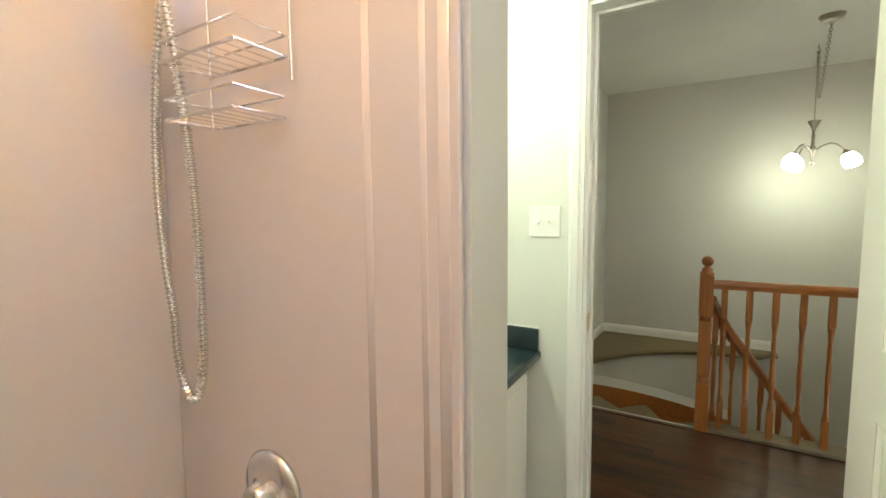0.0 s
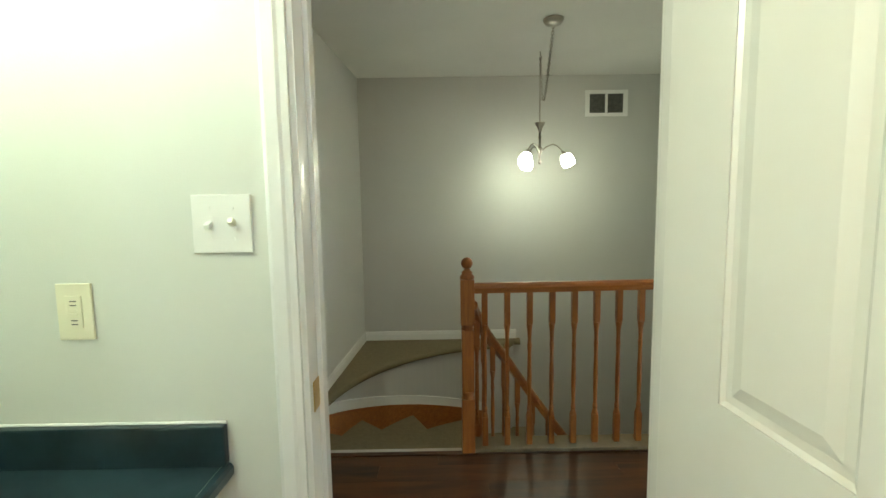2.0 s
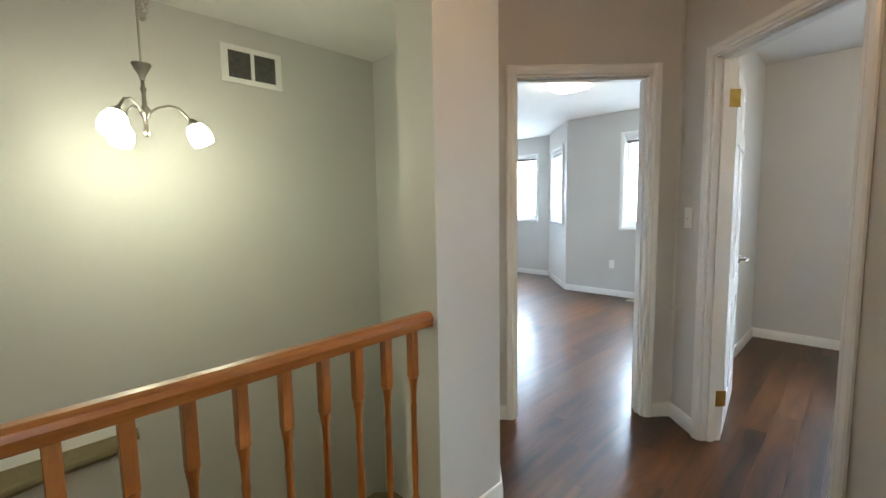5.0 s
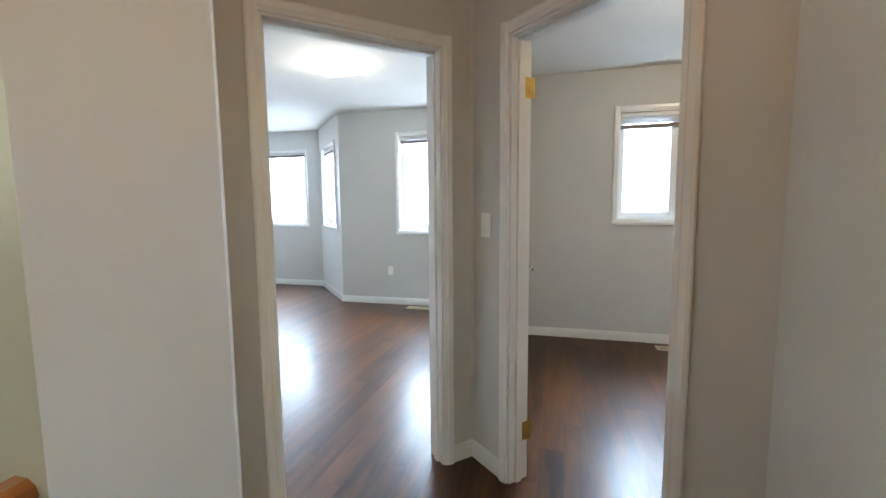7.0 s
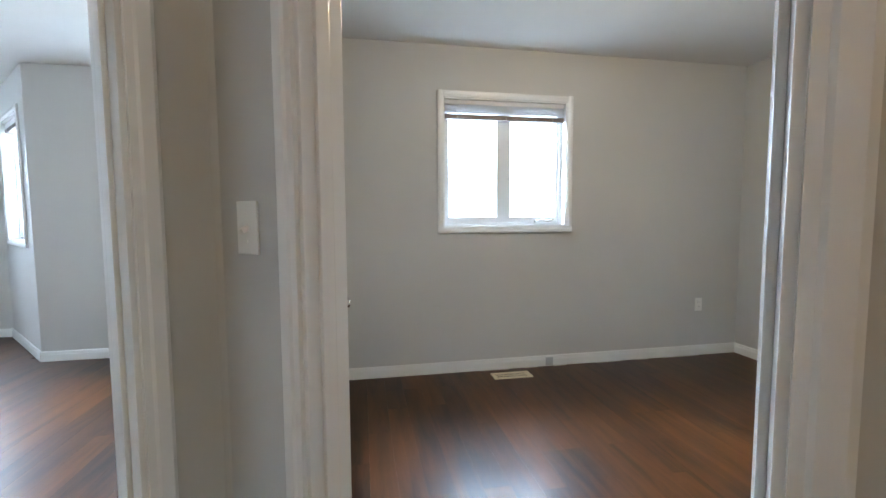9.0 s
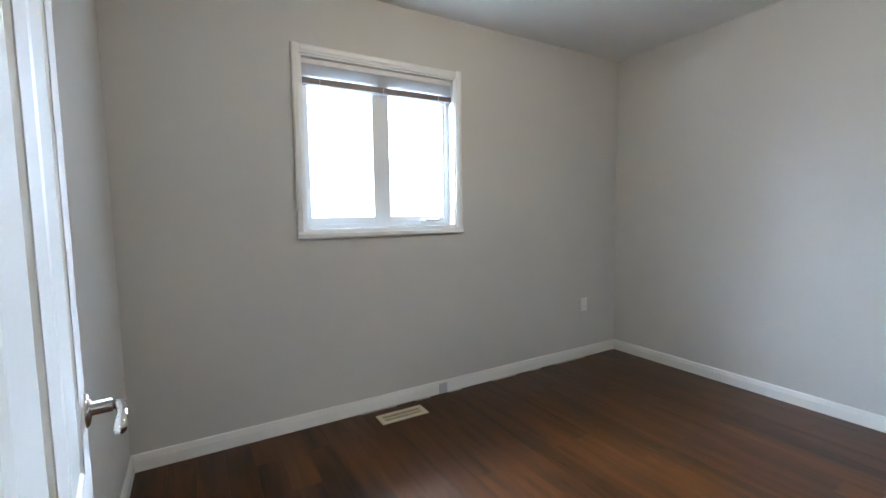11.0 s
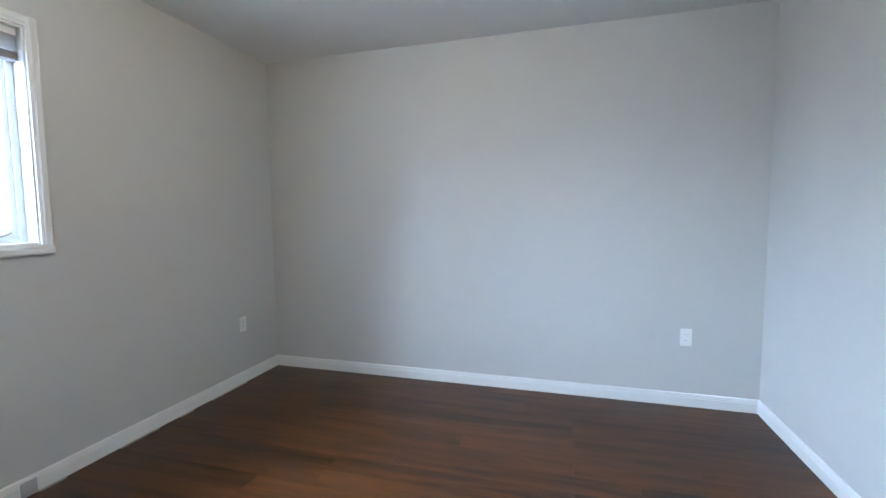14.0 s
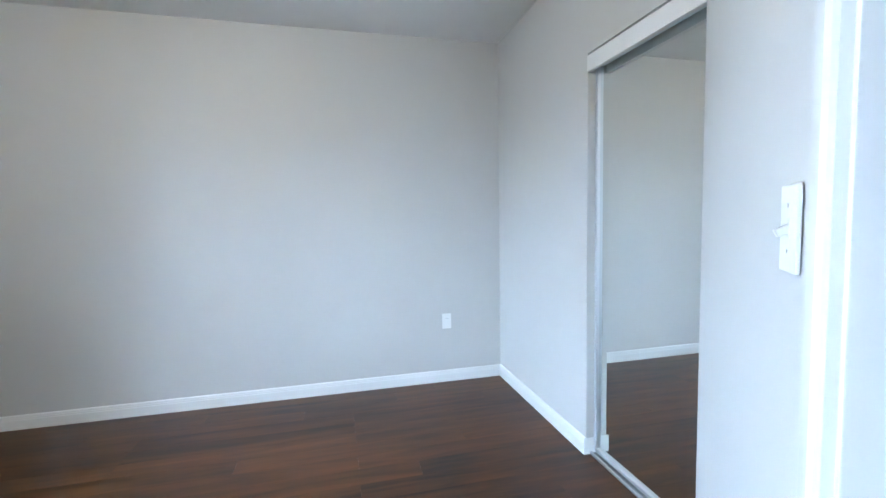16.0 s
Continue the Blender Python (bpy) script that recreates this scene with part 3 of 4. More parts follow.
m, _ = along(B3, B2)
casement("window_bay_north", "white single bay window, bright daylight outside", m @ Matrix.Translation((0.25, 0, 0)), 0.83, 1.03, 2.20, 0.10, 1, 0.05, False, ())

# ---- laminate floor ----
ROW, LEN = 0.128, 1.21


def spans(y):
    """Where the boards of a row at y run."""
    if y < 1.86:
        return [(2.0, 5.66)]
    if y < 1.96:
        return [(0.06, 0.83), (2.05, 5.66)]
    if y < 2.92:
        return [(-0.66, 5.66)]
    if y < 3.20:
        return [(-0.60, 6.63)]
    if y < 3.48:
        return [(2.04, 6.63)]
    if y < 3.92:
        return [(2.42, 6.63)]
    if y < 4.5:
        return [(2.95, 6.63)]
    if y < 5.4:
        return [(3.1, 6.64)]
    if y < 8.75:
        k = max(0.0, min((y - 5.385) / 0.885, 1.0, (8.75 - y) / 0.89))
        return [(3.1, 6.66 + 0.99 * k)]
    return [(3.1, 6.64)]


floor_boards = thing("floor", "dark walnut laminate floor boards with soft sheen", "floor", kind="structure")
board_meshes = {}


def board_mesh(length):
    key = round(length, 3)
    if key not in board_meshes:
        bm = bmesh.new()
        g = 0.00006
        box(bm, 0.00005, g, -0.012, key - 0.00005, ROW - g, 0.0)
        bmesh.ops.bevel(bm, geom=[e for e in bm.edges if all(v.co.z > -0.001 for v in e.verts)], offset=0.0002, segments=1, affect="EDGES")
        me = bpy.data.meshes.new("board")
        bm.to_mesh(me)
        bm.free()
        me.materials.append(LAMINATE)
        board_meshes[key] = me
    return board_meshes[key]


rng = random.Random(7)
y = -0.735
while y < 9.3:
    for a, b in spans(y + ROW / 2):
        x = a - rng.choice((0.0, 0.3, 0.6, 0.9))
        while x < b:
            x0, x1 = max(x, a), min(x + LEN, b)
            if x1 - x0 > 0.04:
                ob = new("board", board_mesh(x1 - x0))
                ob.location = (x0, y, 0)
                ob.parent = floor_boards
            x += LEN
    y += ROW


# ---- landing railing ----
RY = 3.262
newel = thing("newel_post", "varnished oak newel post with ball finial at the stair head", "newel post", Matrix.Translation((0.476, 3.232, 0)))
part("post", rbox(-0.034, -0.034, -0.25, 0.034, 0.034, 0.30, 0.003), OAK, newel)
turn = lathe([(0.034, 0.30), (0.036, 0.305), (0.030, 0.315), (0.033, 0.325), (0.033, 0.335), (0.030, 0.345)], 20)
part("lower_ring", turn, OAK, newel, "", True)
part("lower_shaft", rbox(-0.032, -0.032, 0.343, 0.032, 0.032, 0.675, 0.005), OAK, newel)
part("middle_ring", lathe([(0.030, 0.67), (0.035, 0.68), (0.031, 0.69), (0.034, 0.70), (0.032, 0.706)], 20), OAK, newel, "", True)
part("upper_block", rbox(-0.036, -0.036, 0.704, 0.036, 0.036, 0.945, 0.004), OAK, newel)
part("cap", lathe([(0.036, 0.943), (0.039, 0.955), (0.034, 0.964), (0.027, 0.970), (0.030, 0.980), (0.018, 0.990), (0.014, 1.000)], 24), OAK, newel, "", True)
ball = [(0.031 * math.sin(math.radians(a)), 1.027 - 0.031 * math.cos(math.radians(a))) for a in range(12, 180, 12)]
part("ball_finial", lathe(ball, 24), OAK, newel, "", True)

RAIL_SEC = [(-0.028, -0.024), (0.028, -0.024), (0.030, -0.008), (0.033, 0.004), (0.028, 0.018), (0.014, 0.027), (-0.014, 0.027), (-0.028, 0.018), (-0.033, 0.004), (-0.030, -0.008)]
railing = thing("landing_railing", "varnished oak balustrade with turned balusters along the landing edge", "railing", Matrix.Translation((0.0, RY, 0)))
part("handrail", tube([(0.50, -0.02, 0.893), (1.0, -0.01, 0.893), (1.755, 0.02, 0.893)], 0.03, sweep=RAIL_SEC), OAK_RAIL, railing)


def baluster_mesh(height):
    bm = bmesh.new()
    s = 0.0155
    box(bm, -s, -s, 0, s, s, 0.19 * height)
    box(bm, -s, -s, 0.79 * height, s, s, height)
    bevel(bm, 0.002, 1)
    h = height
    prof = [(s * 1.15, 0.19 * h), (0.011, 0.225 * h), (0.0135, 0.235 * h), (0.0135, 0.245 * h), (0.0095, 0.26 * h), (0.0125, 0.40 * h), (0.0125, 0.45 * h), (0.010, 0.60 * h), (0.0125, 0.66 * h), (0.010, 0.675 * h), (0.0105, 0.70 * h), (0.012, 0.74 * h), (s * 1.15, 0.79 * h)]
    lathe(prof, 14, bm)
    return bm


bal = part("baluster", baluster_mesh(0.85), OAK, railing)
bal.location = (0.568, -0.012, 0.022)
for k in range(1, 10):
    b = bal.copy()
    scene.collection.objects.link(b)
    b.location = (0.568 + 0.1205 * k, -0.012 + 0.003 * k, 0.022)
structure("landing_edge_shoe", rbox(0.44, 3.205, -0.012, 1.735, 3.335, 0.022, 0.006), CARPET, "carpeted strip under the balusters at the landing edge", "trim")
structure("landing_nosing", rbox(-0.56, 3.19, -0.20, 1.735, 3.206, 0.004, 0.003), LAMINATE, "dark laminate nosing at the landing edge", "trim")

# ---- winding stairs ----
SC, R_IN, STEP, RISE = (0.85, 3.30), 0.33, radians(20.5), 0.185
E0, EA, EB = (1.0, 3.55), 1.53, 1.54


def rim(phi):
    """Where the ray at angle phi (from -x towards +y) from the stair centre meets the curved wall."""
    d = (-math.cos(phi), math.sin(phi))
    lo, hi = 0.0, 6.0
    for _ in range(40):
        k = (lo + hi) / 2
        x, y = SC[0] + d[0] * k, SC[1] + d[1] * k
        inside = ((x - E0[0]) / EA) ** 2 + ((y - E0[1]) / EB) ** 2 < 1 if x < E0[0] else y < E0[1] + EB + 0.11 and x < 2.96
        if y < E0[1] and x < E0[0]:
            inside = x > -0.52
        lo, hi = (k, hi) if inside else (lo, k)
    return SC[0] + d[0] * lo, SC[1] + d[1] * lo


stairs = thing("winding_stairs", "beige carpeted winding stairs going down from the landing", "stairs")
for n in range(1, 9):
    a, b = (n - 1) * STEP - 0.02, n * STEP
    arc = [a + (b - a) * i / 6 for i in range(7)]
    inner = [(SC[0] - R_IN * math.cos(t), SC[1] + R_IN * math.sin(t)) for t in arc]
    outer = [rim(t) for t in arc]
    bm = bmesh.new()
    prism(bm, inner[::-1] + outer, -RISE * n - 0.40, -RISE * n)
    bmesh.ops.recalc_face_normals(bm, faces=bm.faces[:])
    part("tread", bm, CARPET, stairs)

# curved wall under the carpeted ledge, with its skirting and stringer
arc = [radians(3) + radians(93) * i / 40 for i in range(41)]
RIM = [rim(t) for t in arc]
bm = bmesh.new()
outer = [((x - E0[0]) * 1.06 + E0[0], (y - E0[1]) * 1.06 + E0[1]) for x, y in RIM]
for i in range(40):
    prism(bm, [RIM[i], RIM[i + 1], outer[i + 1], outer[i]], LOW, -0.03)
bmesh.ops.remove_doubles(bm, verts=bm.verts[:], dist=0.0001)
structure("wall_stair_curved", bm, PAINT, "greige painted curved wall following the stairs", "wall")


def band(name, mat, low, high, inset, label, category):
    """A strip on the curved wall; low and high give its edges at an angle."""
    bm = bmesh.new()
    fine = [radians(3) + radians(84) * i / 110 for i in range(111)]
    prev = None
    for t in fine:
        x, y = rim(t)
        d = Vector((SC[0] - x, SC[1] - y)).normalized()
        za, zb = low(t), high(t)
        ring = [bm.verts.new((x + d.x * o, y + d.y * o, z)) for o, z in ((0.0, za), (inset, za), (inset, zb), (0.0, zb))]
        if prev:
            for i in range(4):
                bm.faces.new((prev[i], prev[(i + 1) % 4], ring[(i + 1) % 4], ring[i]))
        else:
            bm.faces.new(ring)
        prev = ring
    bm.faces.new(prev[::-1])
    return structure(name, bm, mat, label, category)


slope = lambda t: -RISE * t / STEP
band("stair_stringer", OAK_RAIL, lambda t: slope(t) - 0.38, lambda t: min(-0.05, slope(t) + 0.10), 0.016, "orange oak stringer board along the curved stair wall", "trim")
band("stair_baseboard", TRIM, lambda t: min(-0.05, slope(t) + 0.10), lambda t: min(-0.03, slope(t) + 0.18), 0.012, "white baseboard curving along the stair wall", "baseboard")

# carpeted ledge
bm = bmesh.new()
prev = None
lip = []
for i in range(49):
    t = radians(2) + radians(96) * i / 48
    x, y = rim(t)
    d = Vector((x - SC[0], y - SC[1])).normalized()
    far = min((-0.60 - SC[0]) / d.x if d.x < -1e-6 else 99, (5.235 - SC[1]) / d.y if d.y > 1e-6 else 99)
    near = Vector((x, y)) - d * 0.012
    wide = Vector(SC) + d * max(far, (near - Vector(SC)).length + 0.02)
    lip.append((near.x, near.y, -0.030))
    ring = [bm.verts.new((near.x, near.y, -0.06)), bm.verts.new((wide.x, wide.y, -0.06)), bm.verts.new((wide.x, wide.y, 0.0)), bm.verts.new((near.x, near.y, 0.0))]
    if prev:
        for k in range(4):
            bm.faces.new((prev[k], prev[(k + 1) % 4], ring[(k + 1) % 4], ring[k]))
    else:
        bm.faces.new(ring)
    prev = ring
bm.faces.new(prev[::-1])
tube(lip, 0.030, 10, bm)
structure("stair_ledge", bm, CARPET, "beige carpeted ledge above the curved stair wall", "ledge")
baseboard((-0.551, 3.405), (-0.43, 5.22), 0.0)
baseboard((-0.43, 5.22), (1.08, 5.22), 0.0)

# inner stair rail
WAY = [(0.50, 3.25, 0.80), (0.525, 3.36, 0.73), (0.60, 3.46, 0.58), (0.72, 3.55, 0.40), (0.88, 3.60, 0.16), (1.06, 3.62, -0.09), (1.25, 3.62, -0.35), (1.50, 3.62, -0.69), (1.75, 3.62, -1.03)]


def way_point(u):
    """A smooth point on the rail's line, u from 0 to 1."""
    k = min(int(u * (len(WAY) - 1)), len(WAY) - 2)
    f = u * (len(WAY) - 1) - k
    p = [Vector(WAY[max(0, min(len(WAY) - 1, k + o))]) for o in (-1, 0, 1, 2)]
    return 0.5 * (2 * p[1] + (p[2] - p[0]) * f + (2 * p[0] - 5 * p[1] + 4 * p[2] - p[3]) * f * f + (3 * p[1] - p[0] - 3 * p[2] + p[3]) * f ** 3)


stair_rail = thing("stair_railing", "dark varnished oak handrail winding down the stairs", "railing")
part("handrail", tube([way_point(i / 60) for i in range(61)], 0.03, sweep=RAIL_SEC), OAK_RAIL, stair_rail)
stem = part("baluster", baluster_mesh(0.76), OAK, stair_rail)
for k in range(11):
    b = stem if k == 0 else stem.copy()
    if k:
        scene.collection.objects.link(b)
    b.location = way_point(0.15 + 0.073 * k) - Vector((0, 0, 0.775))
part("inner_stringer", tube([way_point(i / 40) - Vector((0, 0, 0.90)) for i in range(41)], 0.1, sweep=[(-0.014, -0.16), (0.014, -0.16), (0.014, 0.14), (-0.014, 0.14)]), OAK_RAIL, stair_rail)

bm = bmesh.new()
box(bm, -0.55, 3.28, LOW - 0.1, 3.09, 5.34, LOW)
structure("floor_lower", bm, CARPET, "beige carpet at the foot of the stairs", "floor")

# ---- chandelier ----
CH = (1.162, 4.578)
lamp = thing("chandelier", "brushed nickel chandelier with lit frosted glass shades on a swagged chain", "chandelier", Matrix.Translation((*CH, 0)))
part("canopy", lathe([(0.020, CEIL - 0.035), (0.055, CEIL - 0.028), (0.066, CEIL - 0.010), (0.068, CEIL)], 28), NICKEL, lamp, "", True).location = (-0.05, -0.59, 0)
part("ceiling_hook", tube([(0, 0, CEIL), (0, 0, CEIL - 0.03), (0.012, 0, CEIL - 0.045), (0.0, 0, CEIL - 0.06)], 0.004, 8), NICKEL, lamp)


def chain_links(points, parent):
    """Oval links strung along a path."""
    pts = [Vector(p) for p in points]
    fine = []
    for a, b in zip(pts, pts[1:]):
        steps = max(1, round((b - a).length / 0.021))
        fine += [a.lerp(b, i / steps) for i in range(steps)]
    fine.append(pts[-1])
    for i, (a, b) in enumerate(zip(fine, fine[1:])):
        d = (b - a).normalized()
        q = d.to_track_quat("Z", "Y").to_matrix().to_4x4() @ Matrix.Rotation(radians(90 * (i % 2)), 4, "Z")
        loop = [(0.0085 * math.cos(t), 0, 0.0155 * math.sin(t)) for t in [2 * math.pi * j / 10 for j in range(11)]]
        bm = tube(loop, 0.0027, 5)
        bmesh.ops.transform(bm, matrix=Matrix.Translation((a + b) / 2) @ q, verts=bm.verts[:])
        part("chain_link", bm, NICKEL, parent)


chain_links([(-0.05, -0.59, CEIL - 0.035), (-0.045, -0.50, CEIL - 0.17), (-0.035, -0.37, CEIL - 0.33), (-0.02, -0.23, CEIL - 0.43), (-0.01, -0.12, CEIL - 0.40), (0.0, -0.04, CEIL - 0.24), (0.0, 0.0, CEIL - 0.05)], lamp)
part("stem_cord", tube([(0, 0, CEIL - 0.05), (0, 0, 1.985)], 0.005, 10), NICKEL, lamp)
part("cup", lathe([(0.010, 1.915), (0.014, 1.935), (0.030, 1.965), (0.040, 1.985), (0.040, 1.990)], 22), NICKEL, lamp, "", True)
part("column", lathe([(0.004, 1.655), (0.012, 1.662), (0.016, 1.680), (0.009, 1.695), (0.011, 1.74), (0.024, 1.765), (0.024, 1.785), (0.010, 1.80), (0.008, 1.86), (0.014, 1.875), (0.007, 1.89), (0.008, 1.92)], 18), NICKEL, lamp, "", True)
for ang, watts in ((-13, 11.0), (107, 2.3), (227, 9.0)):
    c, s = math.cos(radians(ang)), math.sin(radians(ang))
    arm_pts = [(0.01, 1.76), (0.05, 1.795), (0.10, 1.812), (0.138, 1.800), (0.170, 1.765), (0.186, 1.735)]
    arm = part("arm", tube([(r * c, r * s, z) for r, z in arm_pts], 0.006, 8), NICKEL, lamp, "", True)
    tilt = Matrix.Translation((0.188 * c, 0.188 * s, 1.745)) @ Matrix.Rotation(radians(ang), 4, "Z") @ Matrix.Rotation(radians(-24), 4, "Y")
    cupm = lathe([(0.026, -0.022), (0.024, -0.008), (0.012, 0.006), (0.008, 0.012)], 18)
    bmesh.ops.transform(cupm, matrix=tilt, verts=cupm.verts[:])
    part("socket_cup", cupm, NICKEL, lamp, "", True)
    sh = lathe([(0.030, -0.125), (0.046, -0.120), (0.054, -0.098), (0.055, -0.075), (0.048, -0.045), (0.034, -0.022), (0.022, -0.018)], 22)
    bmesh.ops.transform(sh, matrix=tilt, verts=sh.verts[:])
    part("shade", sh, SHADE, lamp, "lit frosted white glass shade", True)
    at = tilt @ Vector((0, 0, -0.15))
    bulb("chandelier_bulb", (CH[0] + at.x, CH[1] + at.y, at.z), watts, (0.95, 1.0, 0.73), 0.04)

# wall vent
vent = thing("return_air_vent", "white return air grille with two dark openings on the wall", "vent", Matrix.Translation((1.94, 5.22, 2.28)))
part("backing", rbox(-0.185, -0.006, -0.105, 0.185, -0.001, 0.105, 0.001), VENT_GAP_DARK, vent)
for a, b, c, d in ((-0.205, -0.160, -0.123, 0.123), (0.160, 0.205, -0.123, 0.123), (-0.160, 0.160, 0.088, 0.123), (-0.160, 0.160, -0.123, -0.088), (-0.012, 0.012, -0.088, 0.088)):
    part("frame", rbox(a, -0.014, c, b, -0.001, d, 0.003), TRIM, vent)
for x0, x1 in ((-0.160, -0.012), (0.012, 0.160)):
    for k in range(13):
        z = -0.082 + k * 0.0135
        part("slat", rbox(x0, -0.012, z, x1, -0.0055, z + 0.0035, 0.0005, 1), VENT_GAP_DARK, vent)

# landing thermostat and switch
stat = thing("thermostat", "white plastic thermostat with a grooved cover on the landing wall", "thermostat", Matrix.Translation((-0.5515, 3.37, 1.30)) @ Matrix.Rotation(radians(86.2), 4, "Z"))
part("base", rbox(-0.055, -0.012, -0.056, 0.055, 0.0, 0.056, 0.003), PLASTIC, stat)
part("upper_cover", rbox(-0.052, -0.026, -0.006, 0.052, -0.011, 0.053, 0.005, 3), PLASTIC, stat)
part("lower_cover", rbox(-0.052, -0.023, -0.053, 0.052, -0.011, -0.012, 0.005, 3), PLASTIC, stat)
part("groove", rbox(-0.048, -0.014, -0.013, 0.048, -0.0115, -0.005, 0.0005, 1), DARK, stat)
m, _ = along(N2, N1)
plate("light_switch", "white light switch plate beside the bedroom door", "light switch", m @ Matrix.Translation((0.115, 0, 1.22)), "switch")

# ---- bathroom things ----
plate("light_switch", "white double light switch plate beside the bathroom door", "light switch", Matrix.Translation((-0.088, 1.8725, 1.294)), "switch", PLASTIC, 2)
plate("outlet", "ivory outlet above the vanity backsplash", "outlet", Matrix.Translation((-0.393, 1.8725, 1.122)), "gfci", IVORY)
vanity = thing("vanity_cabinet", "white vanity cabinet with two doors and chrome knobs", "cabinet", Matrix.Translation((-0.675, 0.987, 0)))
part("body", rbox(0.003, 0, 0.09, 0.510, 0.882, 0.762, 0.003), DOOR_WHITE, vanity)
part("toe_kick", rbox(0.003, 0, 0.0, 0.47, 0.882, 0.09, 0.002), DOOR_WHITE, vanity)
for y0, y1, ky in ((0.012, 0.433, 0.390), (0.449, 0.870, 0.492)):
    d = part("door", rbox(0.5105, y0, 0.11, 0.530, y1, 0.74, 0.004), DOOR_WHITE, vanity)
    part("raised_panel", rbox(0.5305, y0 + 0.06, 0.17, 0.536, y1 - 0.06, 0.68, 0.004), DOOR_WHITE, d)
    k = lathe([(0.007, 0), (0.006, 0.012), (0.014, 0.020), (0.015, 0.026), (0.010, 0.031)], 16)
    bmesh.ops.transform(k, matrix=Matrix.Translation((0.5305, ky, 0.70)) @ Matrix.Rotation(radians(90), 4, "Y"), verts=k.verts[:])
    part("knob", k, CHROME, d, "chrome knob", True)
top = thing("vanity_countertop", "dark green mottled laminate countertop with backsplash", "countertop", Matrix.Translation((-0.675, 0.987, 0)))
bm = bmesh.new()
HX, HY = 0.280, 0.475
corners = [math.atan2(y - HY, x - HX) for x, y in ((0.0, 0.0), (0.560, 0.0), (0.560, 0.884), (0.0, 0.884))]
turns = sorted([2 * math.pi * i / 60 - math.pi for i in range(60)] + corners)
outer, inner, lower = [], [], []
for a in turns:
    c, s = math.cos(a), math.sin(a)
    k = min(((0.560 - HX) if c > 0 else -HX) / c if abs(c) > 1e-9 else 99, ((0.884 - HY) if s > 0 else -HY) / s if abs(s) > 1e-9 else 99)
    outer.append(bm.verts.new((HX + k * c, HY + k * s, 0.797)))
    inner.append(bm.verts.new((HX + 0.20 * c, HY + 0.262 * s, 0.797)))
    lower.append(bm.verts.new((HX + 0.20 * c, HY + 0.262 * s, 0.763)))
for i in range(len(turns)):
    n = (i + 1) % len(turns)
    bm.faces.new((outer[i], outer[n], inner[n], inner[i]))
    bm.faces.new((inner[i], inner[n], lower[n], lower[i]))
part("slab", bm, COUNTER, top)
part("front_edge", tube([(0.5605, 0.001, 0.780), (0.5605, 0.883, 0.780)], 0.02, sweep=[(0.0, -0.017), (0.012, -0.016), (0.017, -0.008), (0.017, 0.008), (0.012, 0.0158), (0.0, 0.017)]), COUNTER, top)
part("backsplash", rbox(0.002, 0.0, 0.797, 0.022, 0.884, 0.884, 0.005), COUNTER, top)
part("side_splash", rbox(0.0225, 0.864, 0.797, 0.570, 0.8845, 0.884, 0.005), COUNTER, top)

part("caulk_bead", tube([(0.024, 0.8805, 0.8855), (0.570, 0.8805, 0.8855)], 0.0035, 6), PLASTIC, top, "white caulk bead")
part("caulk_bead", tube([(0.006, 0.0, 0.8855), (0.006, 0.880, 0.8855)], 0.003, 6), PLASTIC, top)

sink = thing("sink", "cream oval drop-in porcelain sink", "sink", Matrix.Translation((-0.395, 1.462, 0.797)))
bm = bmesh.new()
rings = []
for f, z in ((1.0, 0.0), (0.995, 0.012), (0.96, 0.018), (0.86, 0.016), (0.81, 0.008), (0.775, -0.010), (0.74, -0.032), (0.68, -0.058), (0.60, -0.082), (0.48, -0.104), (0.34, -0.118), (0.20, -0.126), (0.08, -0.129)):
    rings.append([bm.verts.new((0.220 * f * math.cos(t), 0.285 * f * math.sin(t), z)) for t in [2 * math.pi * i / 48 for i in range(48)]])
for a, b in zip(rings, rings[1:]):
    for i in range(48):
        bm.faces.new((a[i], a[(i + 1) % 48], b[(i + 1) % 48], b[i]))
bm.faces.new(rings[-1])
part("basin", bm, PORCELAIN, sink, "", True)
part("drain", lathe([(0.024, -0.130), (0.024, -0.124), (0.010, -0.123)], 20), CHROME, sink, "chrome drain", True)
tap = thing("basin_faucet", "chrome basin faucet with two handles", "faucet", Matrix.Translation((-0.605, 1.500, 0.813)))
part("base_plate", rbox(-0.022, -0.075, -0.016, 0.028, 0.075, 0.006, 0.008), CHROME, tap)
part("spout", tube([(0, 0, 0.0), (0.0, 0, 0.055), (0.02, 0, 0.085), (0.06, 0, 0.090), (0.115, 0, 0.065)], 0.013, 12), CHROME, tap, "", True)
for s in (-0.055, 0.055):
    h = lathe([(0.018, 0.0), (0.016, 0.025), (0.022, 0.035), (0.024, 0.052), (0.014, 0.060)], 18)
    bmesh.ops.translate(h, vec=(0, s, 0.004), verts=h.verts[:])
    part("handle", h, CHROME, tap, "", True)
mirror = thing("vanity_mirror", "large frameless wall mirror above the vanity", "mirror", Matrix.Translation((-0.675, 0.987, 0)))
part("glass", rbox(0.001, 0.0, 0.890, 0.007, 0.868, 1.95, 0.001, 1), MIRROR, mirror)
part("bottom_channel", rbox(0.001, 0.0, 0.885, 0.010, 0.868, 0.8895, 0.001, 1), ALU, mirror)
vl = thing("vanity_light", "chrome vanity light bar with three lit globes above the mirror", "wall lamp", Matrix.Translation((-0.675, 1.40, 2.10)))
part("bar", rbox(0.001, -0.30, -0.05, 0.03, 0.30, 0.05, 0.006), CHROME, vl)
